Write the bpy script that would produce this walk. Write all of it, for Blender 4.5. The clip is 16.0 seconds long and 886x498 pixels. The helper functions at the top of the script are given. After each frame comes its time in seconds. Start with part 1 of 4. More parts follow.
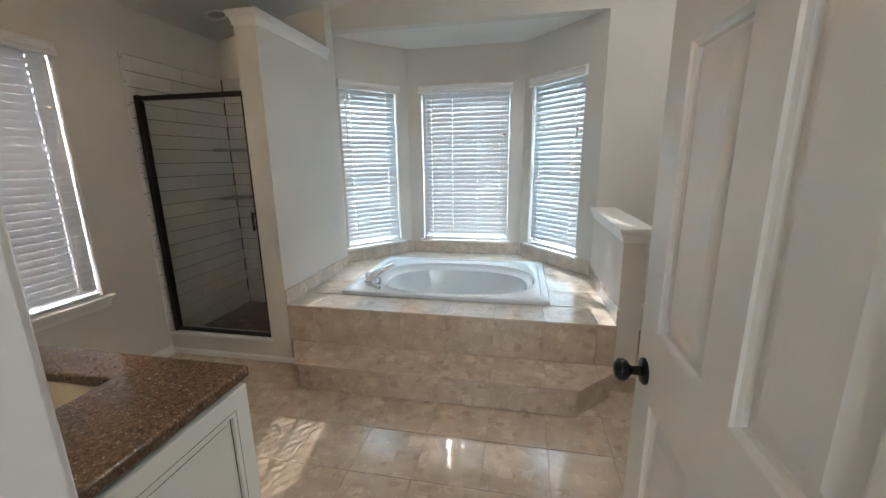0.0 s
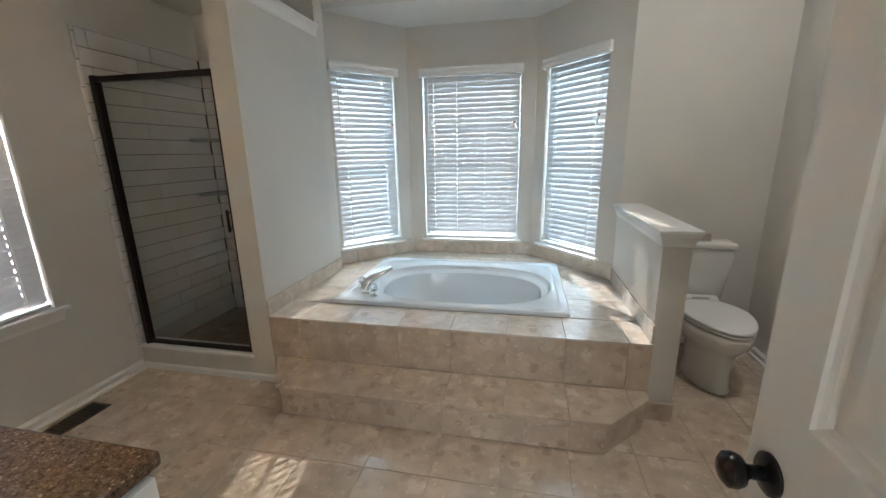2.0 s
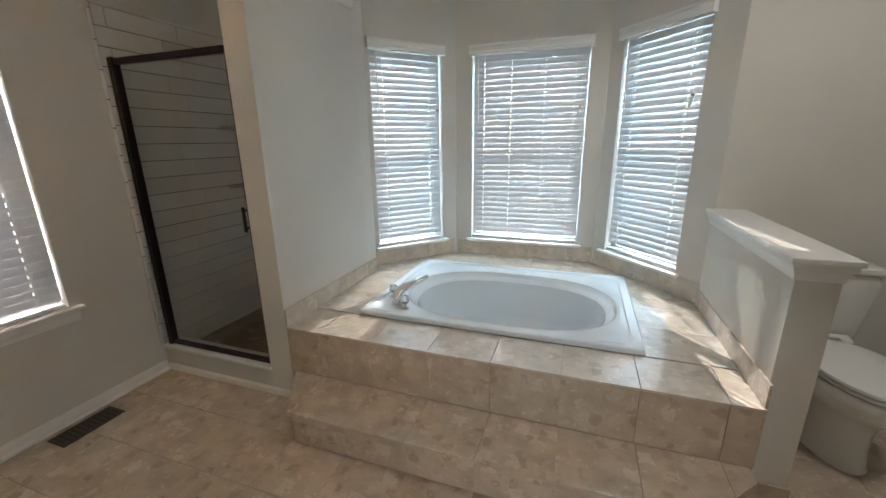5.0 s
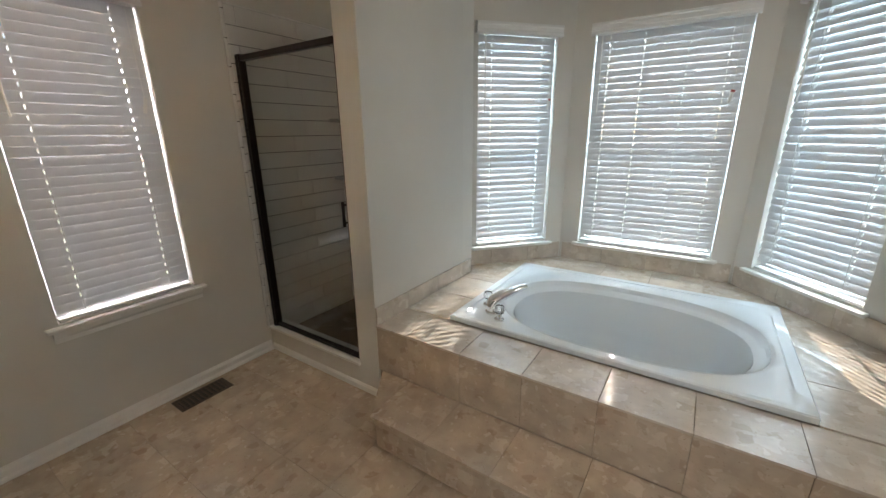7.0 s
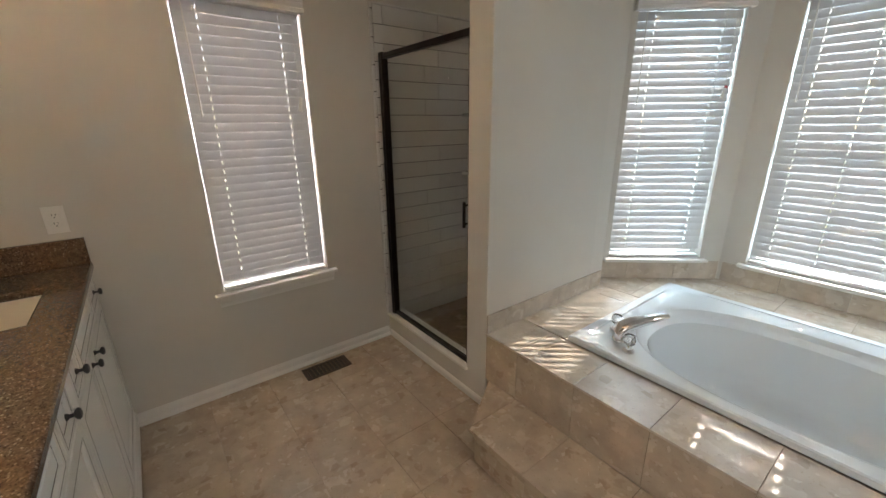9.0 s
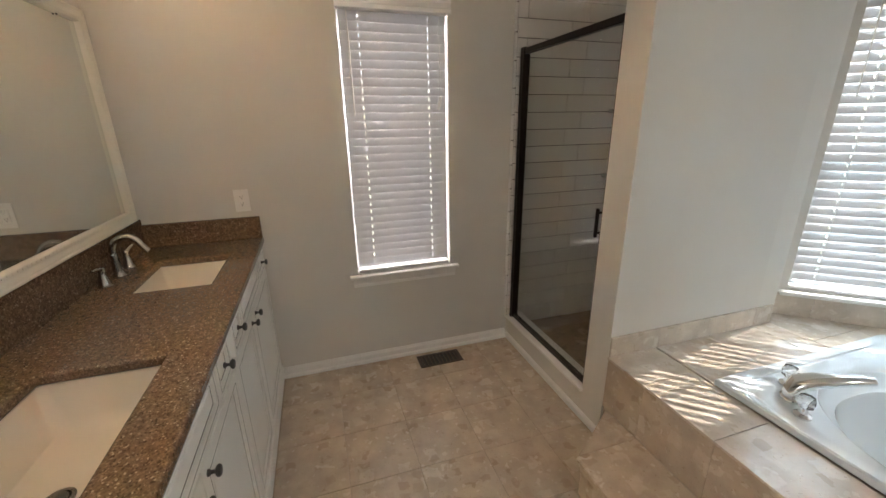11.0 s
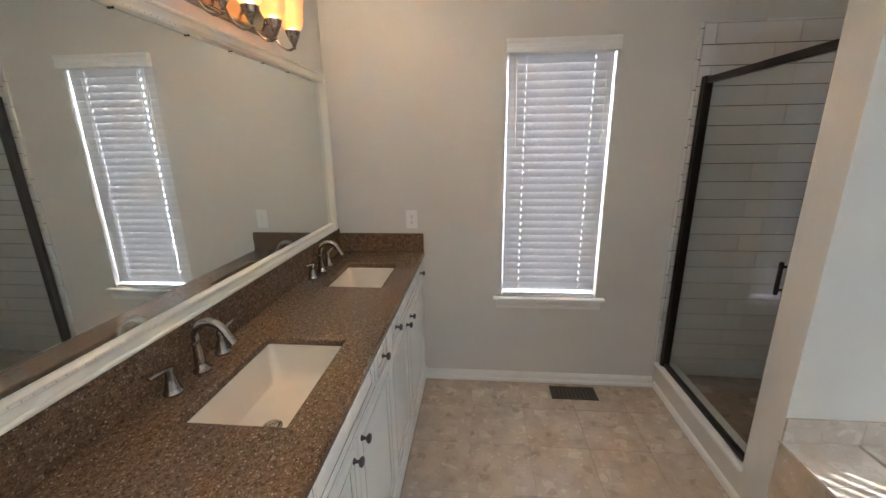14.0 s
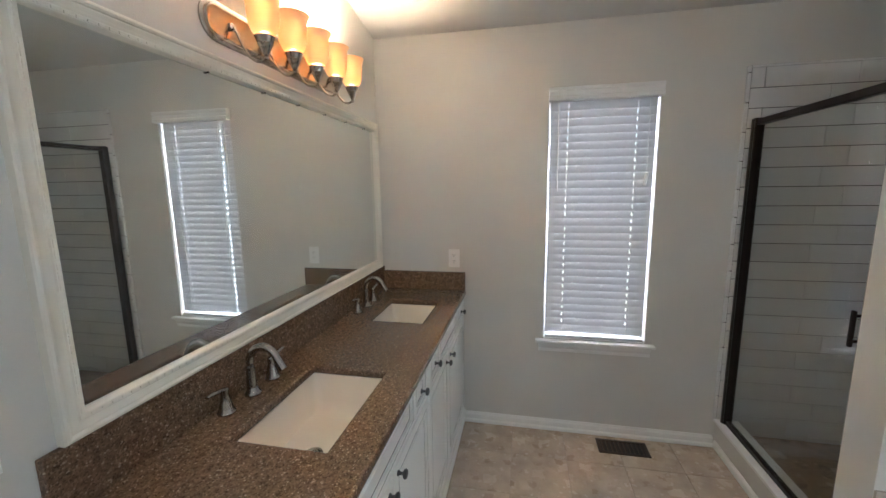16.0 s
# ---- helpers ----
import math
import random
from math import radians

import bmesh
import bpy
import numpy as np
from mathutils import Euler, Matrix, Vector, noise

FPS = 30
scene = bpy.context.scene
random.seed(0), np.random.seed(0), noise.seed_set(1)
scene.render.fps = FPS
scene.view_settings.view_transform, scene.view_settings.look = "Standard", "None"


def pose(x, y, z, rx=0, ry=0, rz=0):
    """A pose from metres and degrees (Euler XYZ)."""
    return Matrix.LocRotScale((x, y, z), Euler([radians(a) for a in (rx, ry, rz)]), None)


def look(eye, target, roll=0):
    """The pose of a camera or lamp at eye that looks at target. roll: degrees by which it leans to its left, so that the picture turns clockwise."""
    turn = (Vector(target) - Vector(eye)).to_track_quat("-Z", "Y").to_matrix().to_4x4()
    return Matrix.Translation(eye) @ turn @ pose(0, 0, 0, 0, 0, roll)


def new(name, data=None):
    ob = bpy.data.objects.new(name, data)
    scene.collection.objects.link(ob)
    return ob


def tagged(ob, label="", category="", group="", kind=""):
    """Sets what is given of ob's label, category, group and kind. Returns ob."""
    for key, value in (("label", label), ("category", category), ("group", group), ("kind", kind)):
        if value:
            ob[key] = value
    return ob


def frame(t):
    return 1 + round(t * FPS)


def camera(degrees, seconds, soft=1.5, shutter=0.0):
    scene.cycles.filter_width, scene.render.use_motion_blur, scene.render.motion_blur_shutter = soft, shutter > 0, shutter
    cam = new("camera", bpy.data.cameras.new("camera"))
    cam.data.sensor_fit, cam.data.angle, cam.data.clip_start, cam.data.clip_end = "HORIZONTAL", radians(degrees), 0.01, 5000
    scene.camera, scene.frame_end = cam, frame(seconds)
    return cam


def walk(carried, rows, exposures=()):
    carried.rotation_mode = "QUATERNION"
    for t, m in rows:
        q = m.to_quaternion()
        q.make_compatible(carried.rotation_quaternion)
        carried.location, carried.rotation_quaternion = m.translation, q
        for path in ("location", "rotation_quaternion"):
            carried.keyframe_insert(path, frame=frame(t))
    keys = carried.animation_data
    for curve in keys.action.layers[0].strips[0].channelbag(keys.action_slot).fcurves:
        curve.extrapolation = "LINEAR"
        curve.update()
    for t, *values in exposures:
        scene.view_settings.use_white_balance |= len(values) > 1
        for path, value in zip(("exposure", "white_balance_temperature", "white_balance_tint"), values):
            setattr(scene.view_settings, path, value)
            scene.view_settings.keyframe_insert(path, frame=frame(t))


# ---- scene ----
cam = camera(97.2, 16.0)
PATH = [
    (0, (0.363, 0.424, 1.44), (-0.02, 2.335, 0.992), -0.8),
    (0.5, (0.333, 0.513, 1.43), (-0.046, 2.422, 0.971), -0.9),
    (1, (0.308, 0.601, 1.419), (-0.074, 2.509, 0.954), -0.9),
    (1.5, (0.293, 0.69, 1.422), (-0.097, 2.594, 0.949), -1.0),
    (2, (0.286, 0.778, 1.419), (-0.11, 2.678, 0.939), -1.0),
    (2.5, (0.28, 0.874, 1.42), (-0.122, 2.771, 0.928), -0.9),
    (3, (0.282, 0.966, 1.438), (-0.143, 2.853, 0.929), -0.8),
    (5.5, (0.209, 1.248, 1.428), (-0.52, 3.03, 0.889), -0.7),
    (6, (0.178, 1.303, 1.424), (-0.653, 3.038, 0.877), -0.6),
    (6.5, (0.146, 1.347, 1.431), (-0.796, 3.021, 0.876), -0.6),
    (7, (0.119, 1.38, 1.445), (-0.945, 2.976, 0.876), -0.7),
    (7.5, (0.094, 1.419, 1.454), (-1.088, 2.927, 0.878), -0.5),
    (8, (0.07, 1.457, 1.464), (-1.227, 2.862, 0.878), -0.5),
    (8.5, (0.057, 1.492, 1.48), (-1.354, 2.774, 0.876), -0.6),
    (9, (0.04, 1.512, 1.485), (-1.474, 2.666, 0.873), -0.7),
    (9.2, (0.035, 1.517, 1.482), (-1.516, 2.62, 0.868), -0.8),
    (11.5, (0.005, 1.582, 1.5), (-1.849, 2.005, 0.882), -0.7),
    (12, (0.022, 1.58, 1.507), (-1.861, 1.861, 0.895), -0.6),
    (12.5, (0.042, 1.577, 1.517), (-1.859, 1.727, 0.916), -0.6),
    (13, (0.073, 1.589, 1.538), (-1.839, 1.611, 0.951), -0.7),
    (13.5, (0.096, 1.593, 1.555), (-1.822, 1.506, 0.994), -0.7),
    (14, (0.119, 1.601, 1.57), (-1.803, 1.422, 1.046), -0.8),
    (14.5, (0.136, 1.609, 1.578), (-1.79, 1.358, 1.1), -0.8),
    (15, (0.149, 1.611, 1.575), (-1.781, 1.3, 1.152), -0.9),
    (15.5, (0.156, 1.609, 1.565), (-1.778, 1.251, 1.202), -0.9),
    (16, (0.164, 1.611, 1.56), (-1.771, 1.214, 1.249), -0.8),
]
walk(cam, [(t, look(eye, target, roll)) for t, eye, target, roll in PATH], [(0.0, 1.45, 6400, 11), (3.0, 1.38, 6450, 11), (7.0, 1.27, 6850, 12), (9.0, 1.36, 7100, 14), (12.5, 1.9, 6650, 14), (14.5, 1.97, 5950, 11), (16.0, 1.85, 5700, 9)])

# ---- world, sun, large lights ----
world = bpy.data.worlds.new("sky_world")
scene.world = world
world.use_nodes = True
SUN_T, SUN_K = 0.775, 0.16
d = Vector((SUN_K, -1.0, -SUN_T)).normalized()
elev = math.asin(-d.z)
azim = math.atan2(-d.x, -d.y)
wn = world.node_tree.nodes
sky = wn.new("ShaderNodeTexSky")
sky.sky_type = "NISHITA"
sky.sun_disc = False
sky.sun_elevation = elev
sky.sun_rotation = azim
world.node_tree.links.new(sky.outputs[0], wn["Background"].inputs[0])
wn["Background"].inputs[1].default_value = 0.12
sun = new("sun", bpy.data.lights.new("sun", "SUN"))
sun.data.energy, sun.data.angle, sun.data.color = 5.0, radians(0.5), (1.0, 0.95, 0.87)
sun.matrix_world = look((0, 0, 10), Vector((0, 0, 10)) + d)


def area_light(name, x, y, z, rz, w, h, energy, color):
    """Rectangular area lamp for window daylight and the bedroom fill; it shines along local -y before the turn rz."""
    ob = new(name, bpy.data.lights.new(name, "AREA"))
    ob.data.shape, ob.data.size, ob.data.size_y, ob.data.energy, ob.data.color = "RECTANGLE", w, h, energy, color
    a = radians(rz)
    out = Vector((-math.sin(a), math.cos(a), 0))
    ob.matrix_world = look((x, y, z), Vector((x, y, z)) - out)
    return ob


# ---- plan, in metres ----
WX, RX = -2.262, 1.90          # side walls
MY = 0.695                     # mirror and door wall
HY = 3.79                      # wall over the bay, wall behind the toilet
SHY = 3.665                    # tiled back of the shower
PY = 2.764                     # front of the deck, of the partition and of the curb
PX0, PX1 = -1.393, -1.245      # partition between shower and tub
KX0, KX1 = 0.957, 1.088        # low wall beside the toilet
BAY = [(-1.42, HY), (-0.80, 4.50), (0.365, 4.50), (0.97, HY)]
BZ = 2.504                     # bay ceiling
DECK, STEP, CURB = 0.453, 0.182, 0.176
CZ = 0.906                     # countertop
CX, CY = -0.344, 1.262         # its end and front
PITCH, GX, GY = 0.3125, -1.655, 2.195
WZ0, WZ1 = 0.60, 2.136          # window openings
WIN_ENERGY = 34.0


def ceil_z(x):
    return 2.46 + 0.20 * (x - WX)


def wall_frame(p, q):
    """Middle, length and turn of the wall from p to q; outside is on its left hand when walked from p to q."""
    dx, dy = q[0] - p[0], q[1] - p[1]
    return ((p[0] + q[0]) / 2, (p[1] + q[1]) / 2, math.hypot(dx, dy), math.degrees(math.atan2(dy, dx)))


# windows: name, middle x, y, turn, width, z0, z1
WINDOWS = []
for n, (p, q, w, off) in enumerate([(BAY[0], BAY[1], 0.60, 0.035), (BAY[1], BAY[2], 0.895, 0.005), (BAY[2], BAY[3], 0.62, -0.03)]):
    mx, my, length, rz = wall_frame(p, q)
    a = radians(rz)
    WINDOWS.append((mx + off * math.cos(a), my + off * math.sin(a), rz, w, WZ0, WZ1, length, off))
WINDOWS.append((WX, 2.047, 90.0, 0.59, 0.615, 2.090, 0, 0))

for n, (x, y, rz, w, z0, z1, _, _) in enumerate(WINDOWS):
    a = radians(rz)
    out = Vector((-math.sin(a), math.cos(a), 0)) * 0.34
    e = WIN_ENERGY * w / 0.6 * (0.85, 0.95, 0.80, 1.2)[n]
    tint = (0.96, 0.93, 1.0) if n == 3 else (0.60, 0.84, 1.0)
    area_light("window_daylight", x + out.x, y + out.y, (z0 + z1) / 2 + 0.02, rz, w + 0.1, z1 - z0 + 0.1, e, tint)
# Added fill lamp in the unseen room behind the doorway; no window there.
area_light("bedroom_fill", 0.6, -2.85, 1.5, 180, 2.4, 1.8, 24.0, (0.88, 0.94, 1.0))


# Unseen fill lamp added to brighten the toilet corner; no fixture is known there.
lamp_ = new("toilet_corner_fill", bpy.data.lights.new("toilet_corner_fill", "AREA"))
lamp_.data.shape, lamp_.data.size, lamp_.data.energy, lamp_.data.color = "DISK", 0.24, 5.5, (1.0, 0.98, 0.95)
lamp_.matrix_world = look((1.40, 2.45, ceil_z(1.40) - 0.07), (1.40, 2.45, 0))


# ---- materials ----
def material(name, color, rough=0.5, metal=0.0, **extra):
    m = bpy.data.materials.new(name)
    m.use_nodes = True
    b = m.node_tree.nodes["Principled BSDF"]
    b.inputs["Base Color"].default_value = (*color, 1)
    b.inputs["Roughness"].default_value = rough
    b.inputs["Metallic"].default_value = metal
    for k, v in extra.items():
        b.inputs[k.replace("_", " ")].default_value = v
    return m


def nodes_of(m):
    t = m.node_tree
    return t, t.nodes, t.links, t.nodes["Principled BSDF"]


def tex(m, kind, scale, coord="Object", **props):
    t, ns, ls, b = nodes_of(m)
    co = ns.new("ShaderNodeTexCoord")
    x = ns.new(kind)
    ls.new(co.outputs[coord], x.inputs["Vector"])
    x.inputs["Scale"].default_value = scale
    for k, v in props.items():
        x.inputs[k].default_value = v
    return x


def ramp(m, source, stops, interp="LINEAR"):
    t, ns, ls, b = nodes_of(m)
    r = ns.new("ShaderNodeValToRGB")
    r.color_ramp.interpolation = interp
    while len(r.color_ramp.elements) < len(stops):
        r.color_ramp.elements.new(0.5)
    for e, (pos, col) in zip(r.color_ramp.elements, stops):
        e.position, e.color = pos, (*col, 1)
    ls.new(source, r.inputs[0])
    return r


def mix(m, kind, fac, a, b_):
    t, ns, ls, b = nodes_of(m)
    x = ns.new("ShaderNodeMix")
    x.data_type, x.blend_type = "RGBA", kind
    for sock, v in ((0, fac), (6, a), (7, b_)):
        if hasattr(v, "links"):
            ls.new(v, x.inputs[sock])
        elif isinstance(v, tuple):
            x.inputs[sock].default_value = (*v, 1)
        else:
            x.inputs[sock].default_value = v
    return x.outputs[2]


def bump(m, source, strength, dist):
    t, ns, ls, b = nodes_of(m)
    x = ns.new("ShaderNodeBump")
    x.inputs["Strength"].default_value, x.inputs["Distance"].default_value = strength, dist
    ls.new(source, x.inputs["Height"])
    ls.new(x.outputs[0], b.inputs["Normal"])


def paint(name, color, rough, grain=260, strength=0.12, vary=0.04):
    m = material(name, color, rough)
    t, ns, ls, b = nodes_of(m)
    big = tex(m, "ShaderNodeTexNoise", 1.3, "Object", Detail=3.0)
    lo = tuple(c * (1 - vary) for c in color)
    hi = tuple(min(1, c * (1 + vary)) for c in color)
    r = ramp(m, big.outputs[0], [(0.35, lo), (0.65, hi)])
    ls.new(r.outputs[0], b.inputs["Base Color"])
    fine = tex(m, "ShaderNodeTexNoise", grain, "Object", Detail=2.0)
    bump(m, fine.outputs[0], strength, 0.002)
    return m


M_WALL = paint("greige_wall_paint", (0.66, 0.637, 0.59), 0.55, 180, 0.25)
M_CEIL = paint("white_ceiling_paint", (0.76, 0.75, 0.73), 0.8, 90, 0.4)
M_TRIM = paint("white_trim_paint", (0.80, 0.79, 0.76), 0.3, 60, 0.03, 0.02)
M_DOOR = paint("white_door_paint", (0.74, 0.72, 0.68), 0.36, 40, 0.05, 0.02)
M_CAB = paint("cream_cabinet_paint", (0.86, 0.86, 0.82), 0.35, 60, 0.04, 0.03)
M_GLAZE = material("dark_glaze_line", (0.10, 0.09, 0.07), 0.6)
M_BLIND = paint("white_blind", (0.80, 0.80, 0.79), 0.4, 30, 0.03, 0.02)
M_SLAT = bpy.data.materials.new("white_translucent_slat")
M_SLAT.use_nodes = True
sn_, sl_ = M_SLAT.node_tree.nodes, M_SLAT.node_tree.links
st_, sm_ = sn_.new("ShaderNodeBsdfTranslucent"), sn_.new("ShaderNodeMixShader")
sn_["Principled BSDF"].inputs["Base Color"].default_value = (0.70, 0.705, 0.72, 1)
sn_["Principled BSDF"].inputs["Roughness"].default_value = 0.35
st_.inputs[0].default_value = (0.80, 0.82, 0.84, 1)
sm_.inputs[0].default_value = 0.07
sl_.new(sn_["Principled BSDF"].outputs[0], sm_.inputs[1])
sl_.new(st_.outputs[0], sm_.inputs[2])
sl_.new(sm_.outputs[0], sn_["Material Output"].inputs[0])
M_VINYL = material("white_window_vinyl", (0.78, 0.79, 0.80), 0.35)
M_CORD = material("white_cord", (0.8, 0.8, 0.78), 0.7)
M_RED = material("red_print", (0.45, 0.08, 0.08), 0.5)
M_GROUT = material("beige_grout", (0.44, 0.37, 0.30), 0.9)
M_GROUT_D = material("dark_grey_grout", (0.07, 0.06, 0.052), 0.9)
M_BRONZE = material("dark_bronze_metal", (0.028, 0.019, 0.016), 0.35, 0.6)
M_BLACK = material("black_metal_knob", (0.012, 0.012, 0.013), 0.25, 0.5)
M_NICKEL = material("brushed_nickel", (0.40, 0.375, 0.345), 0.24, 1.0)
M_PEWTER = material("pewter_knob", (0.10, 0.10, 0.10), 0.35, 0.8)
M_CHROME = material("polished_chrome", (0.80, 0.81, 0.82), 0.06, 1.0)
M_CERAMIC = material("white_ceramic", (0.80, 0.79, 0.75), 0.08, 0.0, Coat_Weight=0.5)
M_SINK = material("biscuit_sink_ceramic", (0.83, 0.745, 0.62), 0.1)
M_TUB = material("white_acrylic", (0.745, 0.795, 0.83), 0.1, 0.0, Coat_Weight=0.4)
M_MIRROR = material("mirror_silver", (0.84, 0.87, 0.84), 0.012, 0.94)
M_PLASTIC = material("white_plastic", (0.82, 0.81, 0.78), 0.3)
M_SLOT = material("dark_slot", (0.02, 0.02, 0.02), 0.6)
M_VENT = material("dark_brown_vent_metal", (0.075, 0.055, 0.042), 0.4, 0.5)
M_FRAME = paint("cream_mirror_frame", (0.78, 0.75, 0.66), 0.4, 50, 0.1, 0.05)
M_CARD = material("beige_paper_box", (0.40, 0.35, 0.29), 0.7)
M_CARPET = paint("beige_carpet", (0.42, 0.37, 0.30), 0.95, 300, 0.8)
M_SHELF = paint("grey_speckled_shelf", (0.30, 0.31, 0.30), 0.2, 120, 0.3, 0.2)
M_CRYSTAL = material("clear_acrylic", (0.9, 0.93, 0.95), 0.05, 0.0, Transmission_Weight=0.9)


def agglomerate(name, dark, mid, light, rough):
    """Polished marble agglomerate: rounded chips of several sizes in a beige ground, each piece cut elsewhere from the slab."""
    m = material(name, mid, rough, 0.0, Coat_Weight=0.22, Coat_Roughness=0.03)
    t, ns, ls, b = nodes_of(m)
    co, info = ns.new("ShaderNodeTexCoord"), ns.new("ShaderNodeObjectInfo")
    sc = ns.new("ShaderNodeVectorMath")
    sc.operation = "MULTIPLY_ADD"
    ls.new(info.outputs["Random"], sc.inputs[0])
    sc.inputs[1].default_value = (37.0, 53.0, 71.0)
    ls.new(co.outputs["Object"], sc.inputs[2])
    wob = ns.new("ShaderNodeTexNoise")
    wob.inputs["Scale"].default_value, wob.inputs["Detail"].default_value = 16.0, 3.0
    ls.new(sc.outputs[0], wob.inputs["Vector"])
    add = ns.new("ShaderNodeVectorMath")
    add.operation = "MULTIPLY_ADD"
    ls.new(wob.outputs["Color"], add.inputs[0])
    add.inputs[1].default_value = (0.075, 0.075, 0.075)
    ls.new(sc.outputs[0], add.inputs[2])
    color = None
    for scale, lo, hi, c1 in ((9.0, 0.26, 0.30, light), (13.0, 0.22, 0.27, dark), (24.0, 0.32, 0.40, light), (60.0, 0.22, 0.30, dark)):
        v = ns.new("ShaderNodeTexVoronoi")
        v.distance = "CHEBYCHEV" if scale in (13.0, 9.0) else "MANHATTAN"
        v.inputs["Scale"].default_value = scale
        ls.new(add.outputs[0], v.inputs["Vector"])
        v.inputs["Randomness"].default_value = 1.0
        r = ramp(m, v.outputs["Distance"], [(lo, (1, 1, 1)), (hi, (0, 0, 0))])
        sep = ns.new("ShaderNodeSeparateColor")
        ls.new(v.outputs["Color"], sep.inputs[0])
        keep = ns.new("ShaderNodeMath")
        keep.operation = "MULTIPLY"
        ls.new(r.outputs[0], keep.inputs[0])
        ls.new(sep.outputs[0], keep.inputs[1])
        color = mix(m, "MIX", keep.outputs[0], color if color is not None else mid, c1)
    soft = ns.new("ShaderNodeTexNoise")
    soft.inputs["Scale"].default_value, soft.inputs["Detail"].default_value = 9.0, 5.0
    ls.new(sc.outputs[0], soft.inputs["Vector"])
    r = ramp(m, soft.outputs[0], [(0.3, (0.84, 0.82, 0.80)), (0.7, (1.10, 1.09, 1.07))])
    color = mix(m, "MULTIPLY", 1.0, color, r.outputs[0])
    ls.new(color, b.inputs["Base Color"])
    return m


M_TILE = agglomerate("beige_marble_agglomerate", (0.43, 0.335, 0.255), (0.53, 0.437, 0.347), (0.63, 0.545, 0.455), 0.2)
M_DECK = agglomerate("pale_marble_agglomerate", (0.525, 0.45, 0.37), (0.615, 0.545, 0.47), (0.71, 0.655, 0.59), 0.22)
for m_, s_, c_ in ((M_TILE, 0.5, 0.35), (M_DECK, 0.5, 0.5)):
    m_.node_tree.nodes["Principled BSDF"].inputs["Specular IOR Level"].default_value = s_
    m_.node_tree.nodes["Principled BSDF"].inputs["Coat Weight"].default_value = c_

M_GRANITE = material("brown_speckled_granite", (0.13, 0.08, 0.055), 0.12)
t_, ns_, ls_, b_ = nodes_of(M_GRANITE)
v1 = tex(M_GRANITE, "ShaderNodeTexVoronoi", 280.0)
s1 = ns_.new("ShaderNodeSeparateColor")
ls_.new(v1.outputs["Color"], s1.inputs[0])
g1 = ramp(M_GRANITE, s1.outputs[0], [(0.0, (0.090, 0.058, 0.038)), (0.12, (0.140, 0.090, 0.058)), (0.50, (0.170, 0.111, 0.072)), (0.84, (0.215, 0.147, 0.099)), (0.965, (0.34, 0.262, 0.195))], "CONSTANT")
v2 = tex(M_GRANITE, "ShaderNodeTexNoise", 70.0, "Object", Detail=5.0)
g2 = ramp(M_GRANITE, v2.outputs[0], [(0.35, (0.68, 0.65, 0.63)), (0.62, (1.12, 1.09, 1.05))])
ls_.new(mix(M_GRANITE, "MULTIPLY", 1.0, g1.outputs[0], g2.outputs[0]), b_.inputs["Base Color"])

M_WTILE = material("white_glazed_tile", (0.78, 0.77, 0.75), 0.1)
t_, ns_, ls_, b_ = nodes_of(M_WTILE)
oi = ns_.new("ShaderNodeObjectInfo")
r_ = ramp(M_WTILE, oi.outputs["Random"], [(0.0, (0.74, 0.73, 0.71)), (1.0, (0.82, 0.81, 0.79))])
ls_.new(r_.outputs[0], b_.inputs["Base Color"])
nb = tex(M_WTILE, "ShaderNodeTexNoise", 14.0, "Object", Detail=1.0)
bump(M_WTILE, nb.outputs[0], 0.06, 0.01)

M_PEBBLE = agglomerate("brown_shower_floor_stone", (0.14, 0.09, 0.06), (0.27, 0.19, 0.13), (0.42, 0.33, 0.25), 0.4)

M_GLASS = bpy.data.materials.new("clear_thin_glass")
M_GLASS.use_nodes = True
gn, gl = M_GLASS.node_tree.nodes, M_GLASS.node_tree.links
gn.remove(gn["Principled BSDF"])
tr_, gs_, mx_, fr_ = gn.new("ShaderNodeBsdfTransparent"), gn.new("ShaderNodeBsdfGlossy"), gn.new("ShaderNodeMixShader"), gn.new("ShaderNodeMath")
lw_, mr_ = gn.new("ShaderNodeLayerWeight"), gn.new("ShaderNodeMath")
lw_.inputs[0].default_value = 0.5
fr_.operation, mr_.operation = "POWER", "MULTIPLY_ADD"
gl.new(lw_.outputs["Facing"], fr_.inputs[0])
fr_.inputs[1].default_value = 4.5
gl.new(fr_.outputs[0], mr_.inputs[0])
mr_.inputs[1].default_value, mr_.inputs[2].default_value = 0.8, 0.035
tr_.inputs[0].default_value = (0.95, 0.96, 0.955, 1)
gs_.inputs["Roughness"].default_value = 0.02
gl.new(mr_.outputs[0], mx_.inputs[0])
gl.new(tr_.outputs[0], mx_.inputs[1])
gl.new(gs_.outputs[0], mx_.inputs[2])
gl.new(mx_.outputs[0], gn["Material Output"].inputs[0])

M_SHADE = material("lit_frosted_glass_shade", (0.9, 0.72, 0.5), 0.4)
b_ = M_SHADE.node_tree.nodes["Principled BSDF"]
b_.inputs["Emission Color"].default_value = (1.0, 0.52, 0.20, 1)
b_.inputs["Emission Strength"].default_value = 0.22
hn_, hl_ = M_SHADE.node_tree.nodes, M_SHADE.node_tree.links
ht_, hm_ = hn_.new("ShaderNodeBsdfTranslucent"), hn_.new("ShaderNodeMixShader")
ht_.inputs[0].default_value = (0.085, 0.034, 0.011, 1)
hm_.inputs[0].default_value = 0.55
hl_.new(b_.outputs[0], hm_.inputs[1])
hl_.new(ht_.outputs[0], hm_.inputs[2])
hr_, hs_ = hn_.new("ShaderNodeBsdfRefraction"), hn_.new("ShaderNodeMixShader")
